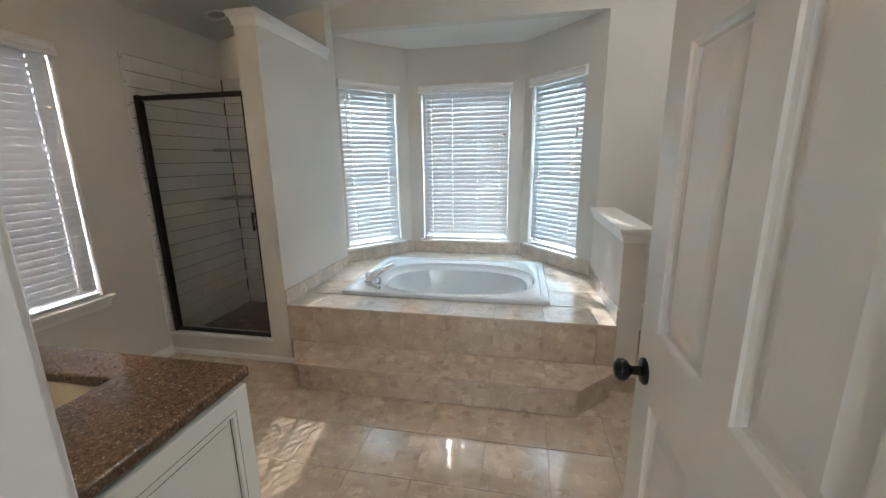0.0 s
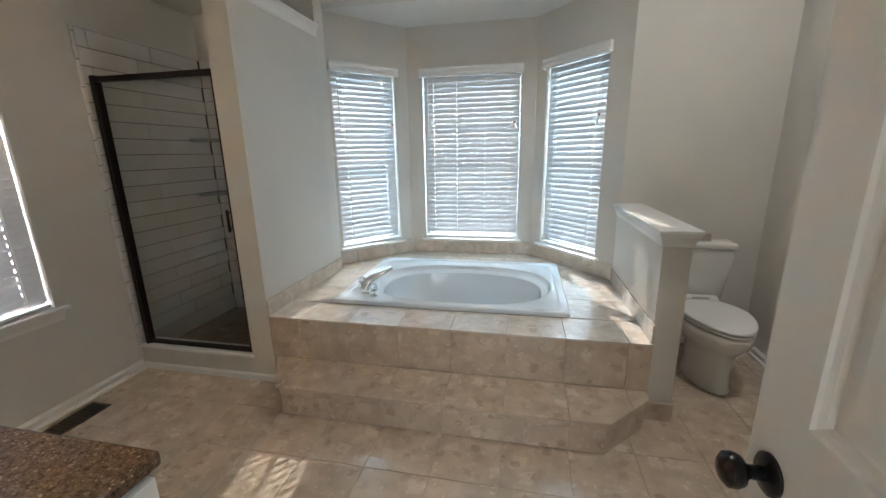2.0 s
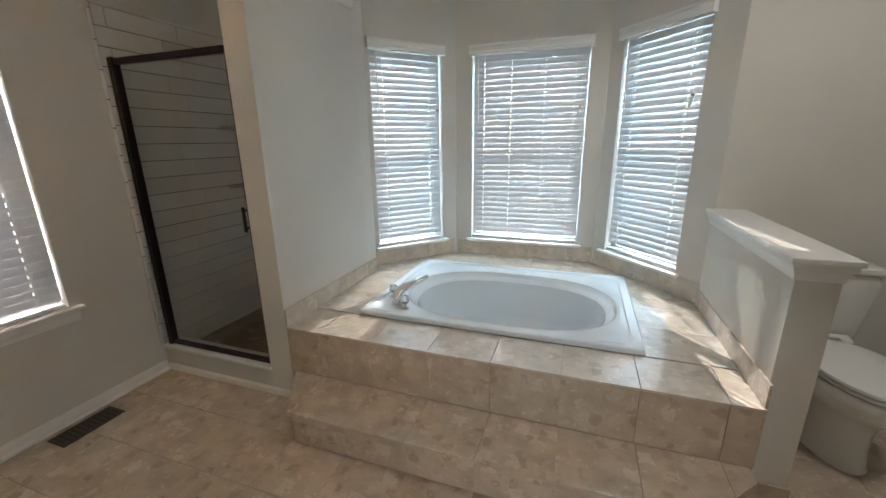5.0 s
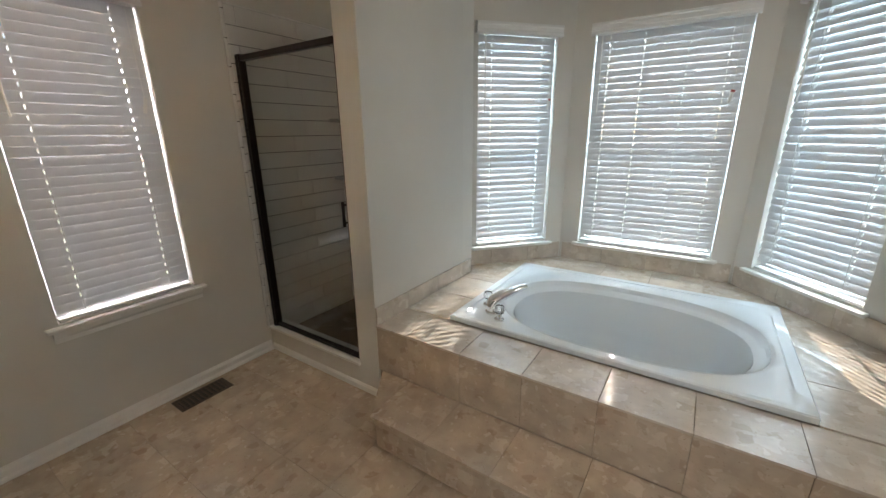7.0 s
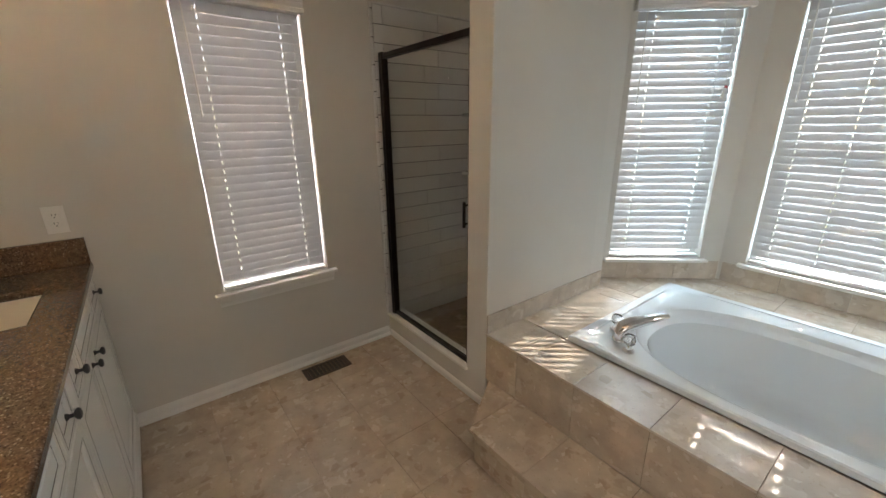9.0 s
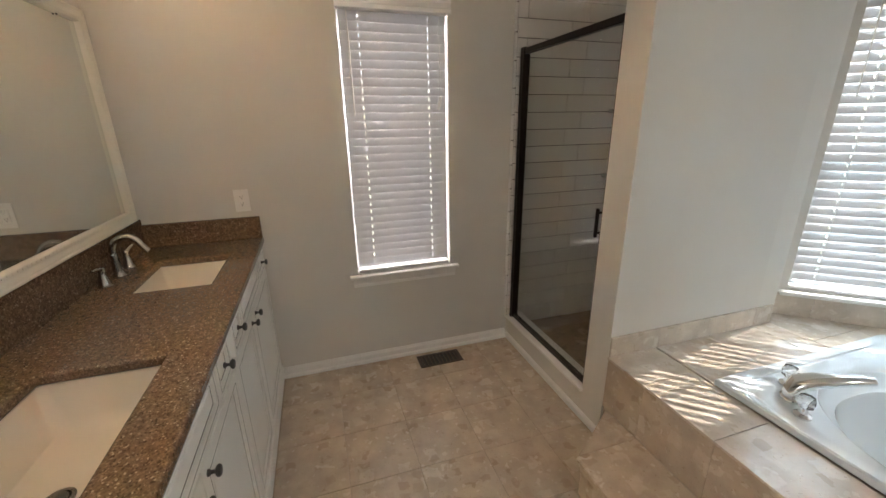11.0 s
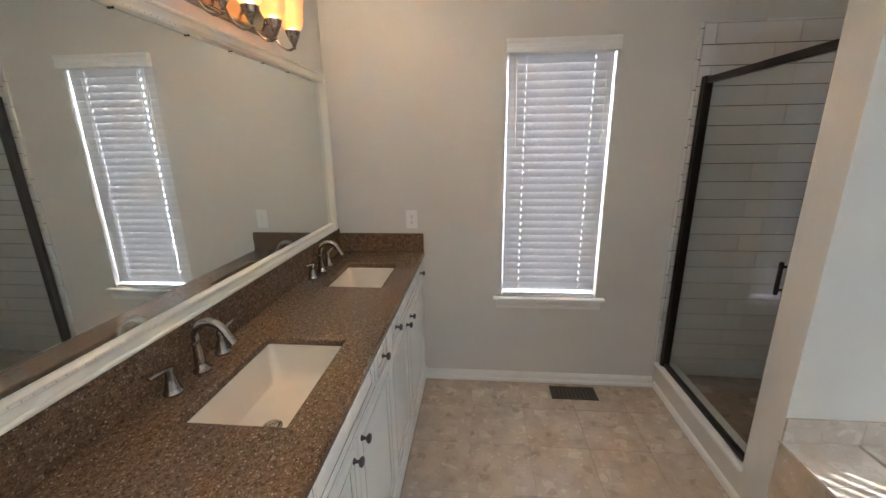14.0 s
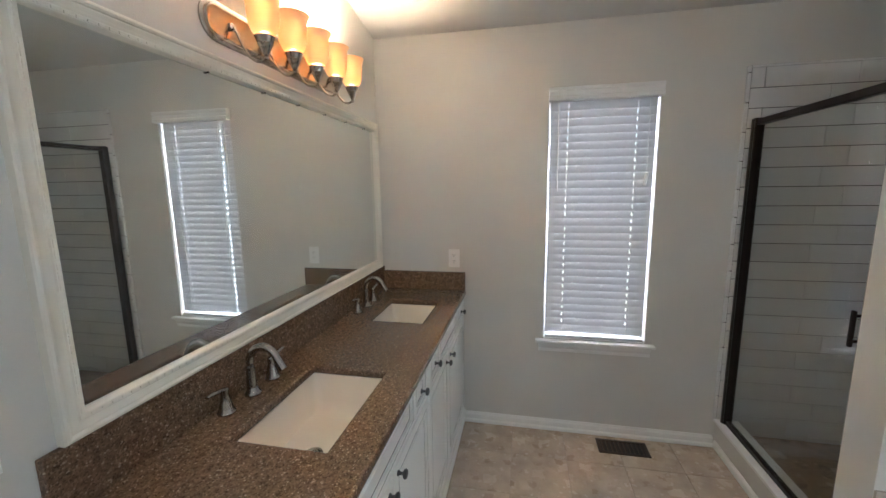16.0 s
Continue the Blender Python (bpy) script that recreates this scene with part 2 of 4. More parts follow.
hr_.inputs["Color"].default_value, hr_.inputs["Roughness"].default_value, hr_.inputs["IOR"].default_value = (1.0, 0.75, 0.45, 1), 0.30, 1.06
hs_.inputs[0].default_value = 0.05
hl_.new(hm_.outputs[0], hs_.inputs[1])
hl_.new(hr_.outputs[0], hs_.inputs[2])
hl_.new(hs_.outputs[0], hn_["Material Output"].inputs[0])
M_BULB = material("lit_bulb", (1, 0.9, 0.7), 0.4)
b_ = M_BULB.node_tree.nodes["Principled BSDF"]
b_.inputs["Emission Color"].default_value = (1.0, 0.74, 0.47, 1)
b_.inputs["Emission Strength"].default_value = 300.0

M_GRASS = paint("lawn_grass", (0.06, 0.10, 0.03), 0.9, 20, 0.5, 0.3)
M_SIDING = paint("beige_siding", (0.50, 0.44, 0.38), 0.7, 40, 0.2)
M_ROOF = paint("grey_roof_shingle", (0.10, 0.095, 0.09), 0.9, 30, 0.5)


# ---- helpers ----
def part(name, bm, mat, parent=None, label="", smooth=False):
    me = bpy.data.meshes.new(name)
    bmesh.ops.recalc_face_normals(bm, faces=bm.faces)
    bm.to_mesh(me)
    bm.free()
    me.materials.append(mat)
    if smooth:
        me.shade_smooth()
        me.set_sharp_from_angle(angle=radians(38))
    ob = new(name, me)
    ob.parent = parent
    if label:
        ob["label"] = label
    return ob


def thing(name, x=0.0, y=0.0, z=0.0, rz=0.0, label="", category="", group="", kind=""):
    ob = new(name)
    ob.empty_display_size = 0.1
    ob.matrix_basis = pose(x, y, z, 0, 0, rz)
    return tagged(ob, label, category, group, kind)


def cube(bm, x0, x1, y0, y1, z0, z1, bev=0.0, seg=1):
    vs = [bm.verts.new((x, y, z)) for x in (x0, x1) for y in (y0, y1) for z in (z0, z1)]
    fs = [bm.faces.new([vs[i] for i in q]) for q in ((0, 1, 3, 2), (4, 6, 7, 5), (0, 4, 5, 1), (2, 3, 7, 6), (0, 2, 6, 4), (1, 5, 7, 3))]
    if bev:
        es = list({e for f in fs for e in f.edges})
        bmesh.ops.bevel(bm, geom=es, offset=bev, segments=seg, profile=0.5, affect="EDGES")
    return bm


def box(name, x0, x1, y0, y1, z0, z1, mat, parent=None, bev=0.0, seg=1, label=""):
    return part(name, cube(bmesh.new(), x0, x1, y0, y1, z0, z1, bev, seg), mat, parent, label, smooth=bev > 0)


def lathe(bm, prof, m=None, n=24, cap=True):
    """Turned solid about z from (radius, z) pairs."""
    m = m or Matrix.Identity(4)
    rings = []
    for r, z in prof:
        rings.append([bm.verts.new(m @ Vector((r * math.cos(2 * math.pi * k / n), r * math.sin(2 * math.pi * k / n), z))) for k in range(n)])
    for a, b in zip(rings, rings[1:]):
        for k in range(n):
            bm.faces.new((a[k], a[(k + 1) % n], b[(k + 1) % n], b[k]))
    if cap:
        bm.faces.new(rings[0][::-1])
        bm.faces.new(rings[-1])
    return bm


def tube(bm, pts, radii, n=12, squash=1.0):
    pts = [Vector(p) for p in pts]
    rings = []
    up = Vector((0, 0, 1))
    for i, p in enumerate(pts):
        tan = (pts[min(i + 1, len(pts) - 1)] - pts[max(i - 1, 0)]).normalized()
        side = tan.cross(up)
        side = side.normalized() if side.length > 0.05 else Vector((1, 0, 0)).cross(tan).normalized()
        nor = side.cross(tan).normalized()
        r = radii[i] if isinstance(radii, (list, tuple)) else radii
        rings.append([bm.verts.new(p + side * r * math.cos(2 * math.pi * k / n) + nor * r * squash * math.sin(2 * math.pi * k / n)) for k in range(n)])
    for a, b in zip(rings, rings[1:]):
        for k in range(n):
            bm.faces.new((a[k], a[(k + 1) % n], b[(k + 1) % n], b[k]))
    bm.faces.new(rings[0][::-1])
    bm.faces.new(rings[-1])
    return bm


def prism(bm, poly, z0, z1, bev=0.0):
    """Upright prism over a floor polygon."""
    lo = [bm.verts.new((x, y, z0)) for x, y in poly]
    hi = [bm.verts.new((x, y, z1)) for x, y in poly]
    n = len(poly)
    fs = [bm.faces.new(lo[::-1]), bm.faces.new(hi)]
    fs += [bm.faces.new((lo[k], lo[(k + 1) % n], hi[(k + 1) % n], hi[k])) for k in range(n)]
    if bev:
        bmesh.ops.bevel(bm, geom=list({e for e in fs[1].edges}), offset=bev, segments=2, profile=0.5, affect="EDGES")
    return bm


def sweep(bm, prof, length, m=None):
    """A moulding: profile (y, z) drawn along local x from 0 to length."""
    m = m or Matrix.Identity(4)
    a = [bm.verts.new(m @ Vector((0, y, z))) for y, z in prof]
    b = [bm.verts.new(m @ Vector((length, y, z))) for y, z in prof]
    n = len(prof)
    for k in range(n):
        bm.faces.new((a[k], a[(k + 1) % n], b[(k + 1) % n], b[k]))
    bm.faces.new(a[::-1])
    bm.faces.new(b)
    return bm


def pierced(name, length, thick, z0, z1, holes, mat, parent=None, m=None, top=None):
    """Wall along local x from 0, thickness towards +y, with rectangular openings (x0, x1, z0, z1). top(x) gives a sloped top."""
    m = m or Matrix.Identity(4)
    xs = sorted({0.0, length, *(v for h in holes for v in h[:2])})
    zs = sorted({z0, z1, *(v for h in holes for v in h[2:])})
    solid = {}
    for i, (xa, xb) in enumerate(zip(xs, xs[1:])):
        for k, (za, zb) in enumerate(zip(zs, zs[1:])):
            cx, cz = (xa + xb) / 2, (za + zb) / 2
            solid[i, k] = not any(h[0] < cx < h[1] and h[2] < cz < h[3] for h in holes)
    bm = bmesh.new()
    cache = {}

    def v(x, y, z):
        key = (round(x, 5), y, round(z, 5))
        if key not in cache:
            zz = top(x) if top and abs(z - z1) < 1e-6 else z
            cache[key] = bm.verts.new(m @ Vector((x, y, zz)))
        return cache[key]

    for (i, k), s in solid.items():
        if not s:
            continue
        xa, xb, za, zb = xs[i], xs[i + 1], zs[k], zs[k + 1]
        for y in (0.0, thick):
            bm.faces.new([v(xa, y, za), v(xb, y, za), v(xb, y, zb), v(xa, y, zb)])
        for di, dk, q in ((-1, 0, ((xa, za), (xa, zb))), (1, 0, ((xb, za), (xb, zb))), (0, -1, ((xa, za), (xb, za))), (0, 1, ((xa, zb), (xb, zb)))):
            if not solid.get((i + di, k + dk), False):
                (x1, zz1), (x2, zz2) = q
                bm.faces.new([v(x1, 0.0, zz1), v(x2, 0.0, zz2), v(x2, thick, zz2), v(x1, thick, zz1)])
    return part(name, bm, mat, parent)


def structure(ob, label):
    return tagged(ob, label, "", "", "structure")


# ---- the shell ----
floor = structure(box("floor", WX, RX, -3.0, 4.6, -0.12, -0.0035, M_GROUT), "beige grout bed under polished marble floor tiles")
ground = structure(box("ground", -60, 60, 4.9, 120, -0.75, -0.7, M_GRASS), "green lawn outside the bay windows")
structure(box("ground", -60, -2.6, -60, 4.9, -0.75, -0.7, M_GRASS), "green lawn outside the side window")

T = 0.13
# side wall with its window
s0 = 2.047 - 0.295 - (MY - T)
structure(pierced("wall_west", HY - (MY - T), T, -0.05, ceil_z(WX), [(s0, s0 + 0.59, 0.615, 2.090)], M_WALL, None, pose(WX, MY - T, 0, 0, 0, 90)), "greige painted side wall with a window opening")
# mirror wall and door wall; the doorway is between
structure(pierced("wall_south", RX - WX, T, -0.05, 2.5, [(-0.131 - WX, 0.725 - WX, -0.05, 2.06)], M_WALL, None, pose(WX, MY - T, 0, 0, 0, 0), top=lambda x: ceil_z(x + WX)), "greige painted wall with the doorway and the mirror")
structure(box("wall_east", RX, RX + T, MY - T, HY + 0.12, -0.05, 3.40, M_WALL), "greige painted side wall beside the toilet")
# wall over the bay and behind the toilet, as one piece with the bay opening
structure(pierced("wall_north", RX + 1.42, 0.10, -0.05, 2.9, [(0.0, 0.97 + 1.42, -0.05, BZ)], M_WALL, None, pose(-1.42, HY, 0, 0, 0, 0), top=lambda x: ceil_z(x - 1.42)), "greige painted wall over the bay opening and behind the toilet")
structure(pierced("wall_shower", PX1 - WX, 0.13, -0.05, 2.44, [], M_WALL, None, pose(WX, SHY + 0.012, 0, 0, 0, 0), top=lambda x: ceil_z(x + WX)), "greige painted wall closing the back of the shower")
for k, (x, y, rz, w, z0, z1, length, off) in enumerate(WINDOWS[:3]):
    p, q = BAY[k], BAY[k + 1]
    a = length / 2 + off - w / 2
    structure(pierced("wall_bay", length, T, -0.05, BZ + 0.01, [(a, a + w, z0, z1)], M_WALL, None, pose(p[0], p[1], 0, 0, 0, rz)), "greige painted bay wall with a window opening")
bm = bmesh.new()
prism(bm, [(-1.7, HY + 0.1), (-0.86, 4.66), (0.42, 4.66), (1.25, HY + 0.1)], BZ + 0.002, BZ + 0.1)
structure(part("ceiling_bay", bm, M_CEIL), "white painted flat ceiling of the window bay")
bm = bmesh.new()
for x in (WX - T, RX + T):
    for y in (MY - T, HY + 0.1):
        for dz in (0.002, 0.08):
            bm.verts.new((x, y, ceil_z(x) + dz))
bmesh.ops.convex_hull(bm, input=bm.verts)
structure(part("ceiling", bm, M_CEIL), "white painted sloped ceiling")

# bedroom behind the doorway, plain
structure(box("wall_bedroom", WX, RX, -3.1, -3.0, 0, 2.6, M_WALL), "plain greige bedroom wall")
structure(box("wall_bedroom", WX - T, WX, -3.1, MY - T, 0, 2.6, M_WALL), "plain greige bedroom wall")
structure(box("wall_bedroom", RX, RX + T, -3.1, MY - T, 0, 2.6, M_WALL), "plain greige bedroom wall")
structure(box("ceiling_bedroom", WX - T, RX + T, -3.1, MY - T, 2.6, 2.68, M_CEIL), "white bedroom ceiling")
structure(box("carpet", WX, RX, -3.0, MY - T, -0.0034, 0.006, M_CARPET), "beige bedroom carpet")

# partition with its moulded cap
pier = thing("partition_wall", (PX0 + PX1) / 2, (PY + SHY + 0.012) / 2, 0, label="tall greige partition wall with a white moulded cap between shower and tub", kind="structure")
hy = (SHY + 0.012 - PY) / 2
box("wall_body", -(PX1 - PX0) / 2, (PX1 - PX0) / 2, -hy, hy, 0, 2.258, M_WALL, pier)


def moulded_cap(parent, hx, hy, z, far_open=True):
    """Cap: flat board over a cove moulding round the wall top."""
    bm = bmesh.new()
    loops = []
    for o, h in ((0.002, -0.065), (0.010, -0.062), (0.012, -0.045), (0.026, -0.020), (0.034, -0.014), (0.036, 0.0), (0.046, 0.0), (0.048, 0.004), (0.048, 0.018), (0.045, 0.021)):
        o *= 0.68
        yb = hy if far_open else hy + o
        loops.append([bm.verts.new((x, y, z + h)) for x, y in ((-hx - o, -hy - o), (hx + o, -hy - o), (hx + o, yb), (-hx - o, yb))])
    for a, b in zip(loops, loops[1:]):
        for k in range(4):
            bm.faces.new((a[k], a[(k + 1) % 4], b[(k + 1) % 4], b[k]))
    bm.faces.new(loops[-1])
    bm.faces.new(loops[0][::-1])
    return part("cap", bm, M_TRIM, parent, "white moulded wooden cap")


moulded_cap(pier, (PX1 - PX0) / 2, hy, 2.315)
kx, ky0 = (KX0 + KX1) / 2, 2.795
knee = thing("low_wall", kx, (ky0 + HY) / 2, 0, label="waist-high greige wall with a white moulded cap beside the toilet", kind="structure")
hk = (HY - ky0) / 2
box("wall_body", -(KX1 - KX0) / 2, (KX1 - KX0) / 2, -hk, hk, 0, 0.985, M_WALL, knee)
moulded_cap(knee, (KX1 - KX0) / 2, hk, 1.02)
bm = bmesh.new()
cube(bm, -0.068, 0.075, -hk - 0.012, -hk - 0.001, 0, 0.105, 0.002)
cube(bm, 0.064, 0.075, -hk - 0.001, -hk + 0.30, 0, 0.105, 0.002)
part("tile_base", bm, M_TILE, knee, "beige marble tile base")

# ---- baseboards ----
BASE = [(0, 0), (-0.027, 0), (-0.027, 0.008), (-0.023, 0.016), (-0.015, 0.020), (-0.013, 0.0205), (-0.013, 0.042), (-0.016, 0.045), (-0.015, 0.051), (-0.007, 0.059), (-0.006, 0.064), (0, 0.066)]
SHOE = [(0, 0), (-0.012, 0), (-0.012, 0.030), (-0.004, 0.042), (0, 0.042)]


def skirting(x0, y0, x1, y1, prof=BASE, label="white painted moulded baseboard"):
    L = math.hypot(x1 - x0, y1 - y0)
    bm = sweep(bmesh.new(), prof, L, pose(x0, y0, 0, 0, 0, math.degrees(math.atan2(y1 - y0, x1 - x0))))
    return structure(part("baseboard", bm, M_TRIM), label)


skirting(WX, 1.230, WX, PY - 0.012)
skirting(WX + 0.016, PY, PX1 + 0.03, PY, SHOE, "thin white painted base trim along the shower curb")
skirting(KX1, HY, RX, HY)
skirting(RX, HY, RX, MY)
skirting(RX, MY, 0.80, MY)

# ---- windows and blinds ----
def window(n, x, y, rz, w, z0, z1, depth=T):
    win = thing("window_%d" % n, x, y, z0, rz, "white vinyl double-hung window with divided panes", kind="structure")
    h, hw, yo = z1 - z0, w / 2, depth - 0.045
    fr = bmesh.new()
    for a in ((-hw, -hw + 0.035, 0, h), (hw - 0.035, hw, 0, h), (-hw + 0.035, hw - 0.035, 0, 0.035), (-hw + 0.035, hw - 0.035, h - 0.035, h)):
        cube(fr, a[0], a[1], yo - 0.02, yo + 0.05, a[2], a[3])
    part("window_frame", fr, M_VINYL, win)
    mid = h * 0.485
    for name, za, zb, yy in (("lower_sash", 0.035, mid + 0.022, yo), ("upper_sash", mid - 0.022, h - 0.035, yo + 0.025)):
        bm = bmesh.new()
        i, r = hw - 0.036, 0.038
        cube(bm, -i, -i + r, yy, yy + 0.022, za, zb)
        cube(bm, i - r, i, yy, yy + 0.022, za, zb)
        cube(bm, -i + r, i - r, yy, yy + 0.022, za, za + r + 0.006)
        cube(bm, -i + r, i - r, yy, yy + 0.022, zb - r, zb)
        sash = part(name, bm, M_VINYL, win)
        bm = bmesh.new()
        cols = 3 if w > 0.8 else 2
        for c in range(1, cols):
            xx = -i + r + (2 * i - 2 * r) * c / cols
            cube(bm, xx - 0.009, xx + 0.009, yy + 0.007, yy + 0.016, za + r, zb - r)
        for c in range(1, 2):
            zz = za + (zb - za) * c / 2
            cube(bm, -i + r, i - r, yy + 0.008, yy + 0.015, zz - 0.009, zz + 0.009)
        part("muntins", bm, M_VINYL, sash)
        pane = box("pane", -i + r, i - r, yy + 0.0095, yy + 0.0125, za + r, zb - r, M_GLASS, sash)
        pane.visible_shadow = False
    # stool and apron
    bm = bmesh.new()
    e = 0.05 if n == 4 else 0.035
    cube(bm, -hw - e, hw + e, -0.045, 0.0, -0.02, -0.002, 0.004, 2)
    cube(bm, -hw + 0.001, hw - 0.001, 0.0, yo - 0.02, -0.02, 0.001)
    if n == 4:
        sweep(bm, [(0, -0.02), (-0.030, -0.022), (-0.024, -0.045), (-0.014, -0.060), (-0.014, -0.080), (0, -0.084)], 2 * (hw + e) - 0.04, Matrix.Translation((-hw - e + 0.02, 0, 0)))
    else:
        sweep(bm, [(0, -0.02), (-0.016, -0.021), (-0.012, -0.034), (0, -0.036)], 2 * (hw + e) - 0.02, Matrix.Translation((-hw - e + 0.01, 0, 0)))
    part("window_sill", bm, M_TRIM, win, "white painted sill with moulded edge")
    return win


TILT = 70.5


def blind(n, x, y, rz, w, z0, z1, wand=-1):
    over = 0.006 if n == 4 else 0.02
    bl = thing("window_blind", x, y, z0, rz, "white two-inch slatted blind lowered over the %s window" % ("side wall" if n == 4 else "wide middle bay" if n == 2 else "narrow bay"), "blind", "window blinds")
    h, hw = z1 - z0, w / 2
    # valance with returns
    prof = [(-0.028, -0.050), (-0.040, -0.048), (-0.040, -0.030), (-0.034, -0.024), (-0.034, 0.000), (-0.040, 0.006), (-0.040, 0.020), (-0.028, 0.024)]
    v = bmesh.new()
    sweep(v, prof, w + 2 * over, Matrix.Translation((-hw - over, 0, h - 0.005)))
    cube(v, -hw - over, -hw - over + 0.012, -0.028, -0.002, h - 0.055, h + 0.019)
    cube(v, hw + over - 0.012, hw + over, -0.028, -0.002, h - 0.055, h + 0.019)
    part("valance", v, M_BLIND, bl, "white moulded valance")
    box("headrail", -hw + 0.006, hw - 0.006, 0.004, 0.052, h - 0.050, h - 0.008, M_BLIND, bl)
    sw = hw - 0.009
    yc = 0.030
    prof = []
    for k in range(7):
        u = -0.025 + 0.025 / 3 * k
        prof.append((u, 0.0018 * (1 - (u / 0.025) ** 2)))
    prof += [(0.025, -0.0022), (0.0, -0.0006), (-0.025, -0.0022)]
    cols = [-sw + 0.10, sw - 0.10] if w < 0.8 else [-sw + 0.09, -0.13, 0.13, sw - 0.09]
    front = [p for p in prof[:3]] + [(-0.008, -0.0013), (-0.025, -0.0022)]
    back = [p for p in prof[4:7]] + [(0.025, -0.0022), (0.008, -0.0013)]
    bm = bmesh.new()
    at = -sw
    for cx in cols + [None]:
        end = sw if cx is None else cx - 0.0022
        sweep(bm, prof, end - at, Matrix.Translation((at, 0, 0)))
        if cx is not None:
            sweep(bm, front, 0.0044, Matrix.Translation((end, 0, 0)))
            sweep(bm, back, 0.0044, Matrix.Translation((end, 0, 0)))
            at = cx + 0.0022
    first = part("slat", bm, M_SLAT, bl)
    pitch = 0.0445
    top = h - 0.075
    count = int((top - 0.045) / pitch) + 1
    for k in range(count):
        ob = first if k == 0 else new("slat", first.data)
        ob.parent = bl
        ob.matrix_basis = pose(0, yc, top - k * pitch, TILT + {1: 3.0, 2: 9.0, 4: 13.0}.get(n, 1.0) + random.uniform(-0.5, 0.5) * (0.3 if n == 4 else 1.0), random.uniform(-0.12, 0.12), 0)
    box("bottom_rail", -sw, sw, yc - 0.025, yc + 0.025, 0.006, 0.022, M_BLIND, bl, 0.003)
    for cx in cols:
        for yy in (yc - 0.027, yc + 0.027):
            part("ladder_cord", cube(bmesh.new(), cx - 0.0012, cx + 0.0012, yy - 0.0008, yy + 0.0008, 0.02, top + 0.03), M_CORD, bl)
    s = wand
    bm = tube(bmesh.new(), [(s * (sw - 0.04), -0.004, h - 0.055), (s * (sw - 0.043), -0.006, h - 0.30), (s * (sw - 0.045), -0.004, h - 0.56)], 0.0035, 8)
    part("tilt_wand", bm, M_PLASTIC, bl, "clear white tilt wand")
    bm = bmesh.new()
    tube(bm, [(-s * (sw - 0.045), -0.003, h - 0.05), (-s * (sw - 0.042), -0.005, h - 0.465)], 0.0013, 6)
    part("lift_cord", bm, M_CORD, bl)
    bm = bmesh.new()
    cube(bm, -0.009, 0.009, -0.004, 0.002, -0.075, -0.002, 0.002)
    tag = part("cord_tag", bm, M_PLASTIC, bl, "white plastic cord tag with a red print" if n != 4 else "white plastic cord tassel")
    tag.matrix_basis = pose(-s * (sw - 0.040), -0.008, h - 0.46, 0, -s * 12, 12)
    if n != 4:
        box("red_print", -0.013, 0.011, -0.006, -0.0042, -0.012, 0.002, M_RED, tag, 0.001)
    return bl


for k, (x, y, rz, w, z0, z1, _, _) in enumerate(WINDOWS):
    window(k + 1, x, y, rz, w, z0, z1)
    blind(k + 1, x, y, rz, w, z0, z1)

# ---- shower ----
curb = thing("shower_curb", (WX + PX0) / 2, 2.819, 0, label="greige shower curb topped by a white sill", kind="structure")
hx = (PX0 - WX) / 2
box("curb_body", -hx, hx, -0.055, 0.055, 0, CURB - 0.018, M_WALL, curb)
box("curb_sill", -hx, hx + 0.006, -0.072, 0.060, CURB - 0.018, CURB, M_TRIM, curb, 0.003, 1, "white stone sill")
structure(box("shower_floor", WX, PX0, 2.865, SHY, 0.0, 0.085, M_PEBBLE), "brown stone shower floor")

FY = 2.798
scr = thing("shower_door", (WX + PX0) / 2, FY, CURB, label="closed clear glass shower door in a dark bronze metal frame", category="shower door")
zt = 1.892 - CURB
bm = bmesh.new()
cube(bm, -hx + 0.0135, -hx + 0.030, -0.010, 0.022, 0, zt - 0.004, 0.002)
cube(bm, -hx + 0.0302, -hx + 0.064, -0.022, 0.022, 0, zt, 0.003)
cube(bm, -hx + 0.036, -hx + 0.056, -0.028, -0.0225, 0, zt - 0.004, 0.002)
part("hinge_post", bm, M_BRONZE, scr)
box("strike_post", hx - 0.028, hx - 0.001, -0.016, 0.016, 0, zt - 0.02, M_BRONZE, scr, 0.002)
box("header_rail", -hx + 0.065, hx - 0.001, -0.016, 0.016, zt - 0.038, zt - 0.006, M_BRONZE, scr, 0.003)
box("bottom_rail", -hx + 0.065, hx - 0.029, -0.014, 0.014, 0.0005, 0.026, M_BRONZE, scr, 0.003)
g = box("glass_panel", -hx + 0.064, hx - 0.031, -0.003, 0.003, 0.027, zt - 0.040, M_GLASS, scr)
bm = cube(bmesh.new(), hx - 0.040, hx - 0.026, -0.040, -0.026, 0.80, 0.935, 0.004, 2)
cube(bm, hx - 0.037, hx - 0.032, -0.030, -0.003, 0.815, 0.825)
cube(bm, hx - 0.037, hx - 0.032, -0.030, -0.003, 0.910, 0.920)
part("handle", bm, M_BRONZE, scr, "dark bronze pull handle")

for z in (1.530, 1.112):
    sh = thing("corner_shelf", WX + 0.012, SHY, z, label="small grey speckled shelf in the tiled shower corner", category="shelf", group="shower shelves")
    bm = prism(bmesh.new(), [(0, 0), (0, -0.22), (0.07, -0.205), (0.16, -0.13), (0.23, 0.0)], 0, 0.026)
    part("shelf_board", bm, M_SHELF, sh)

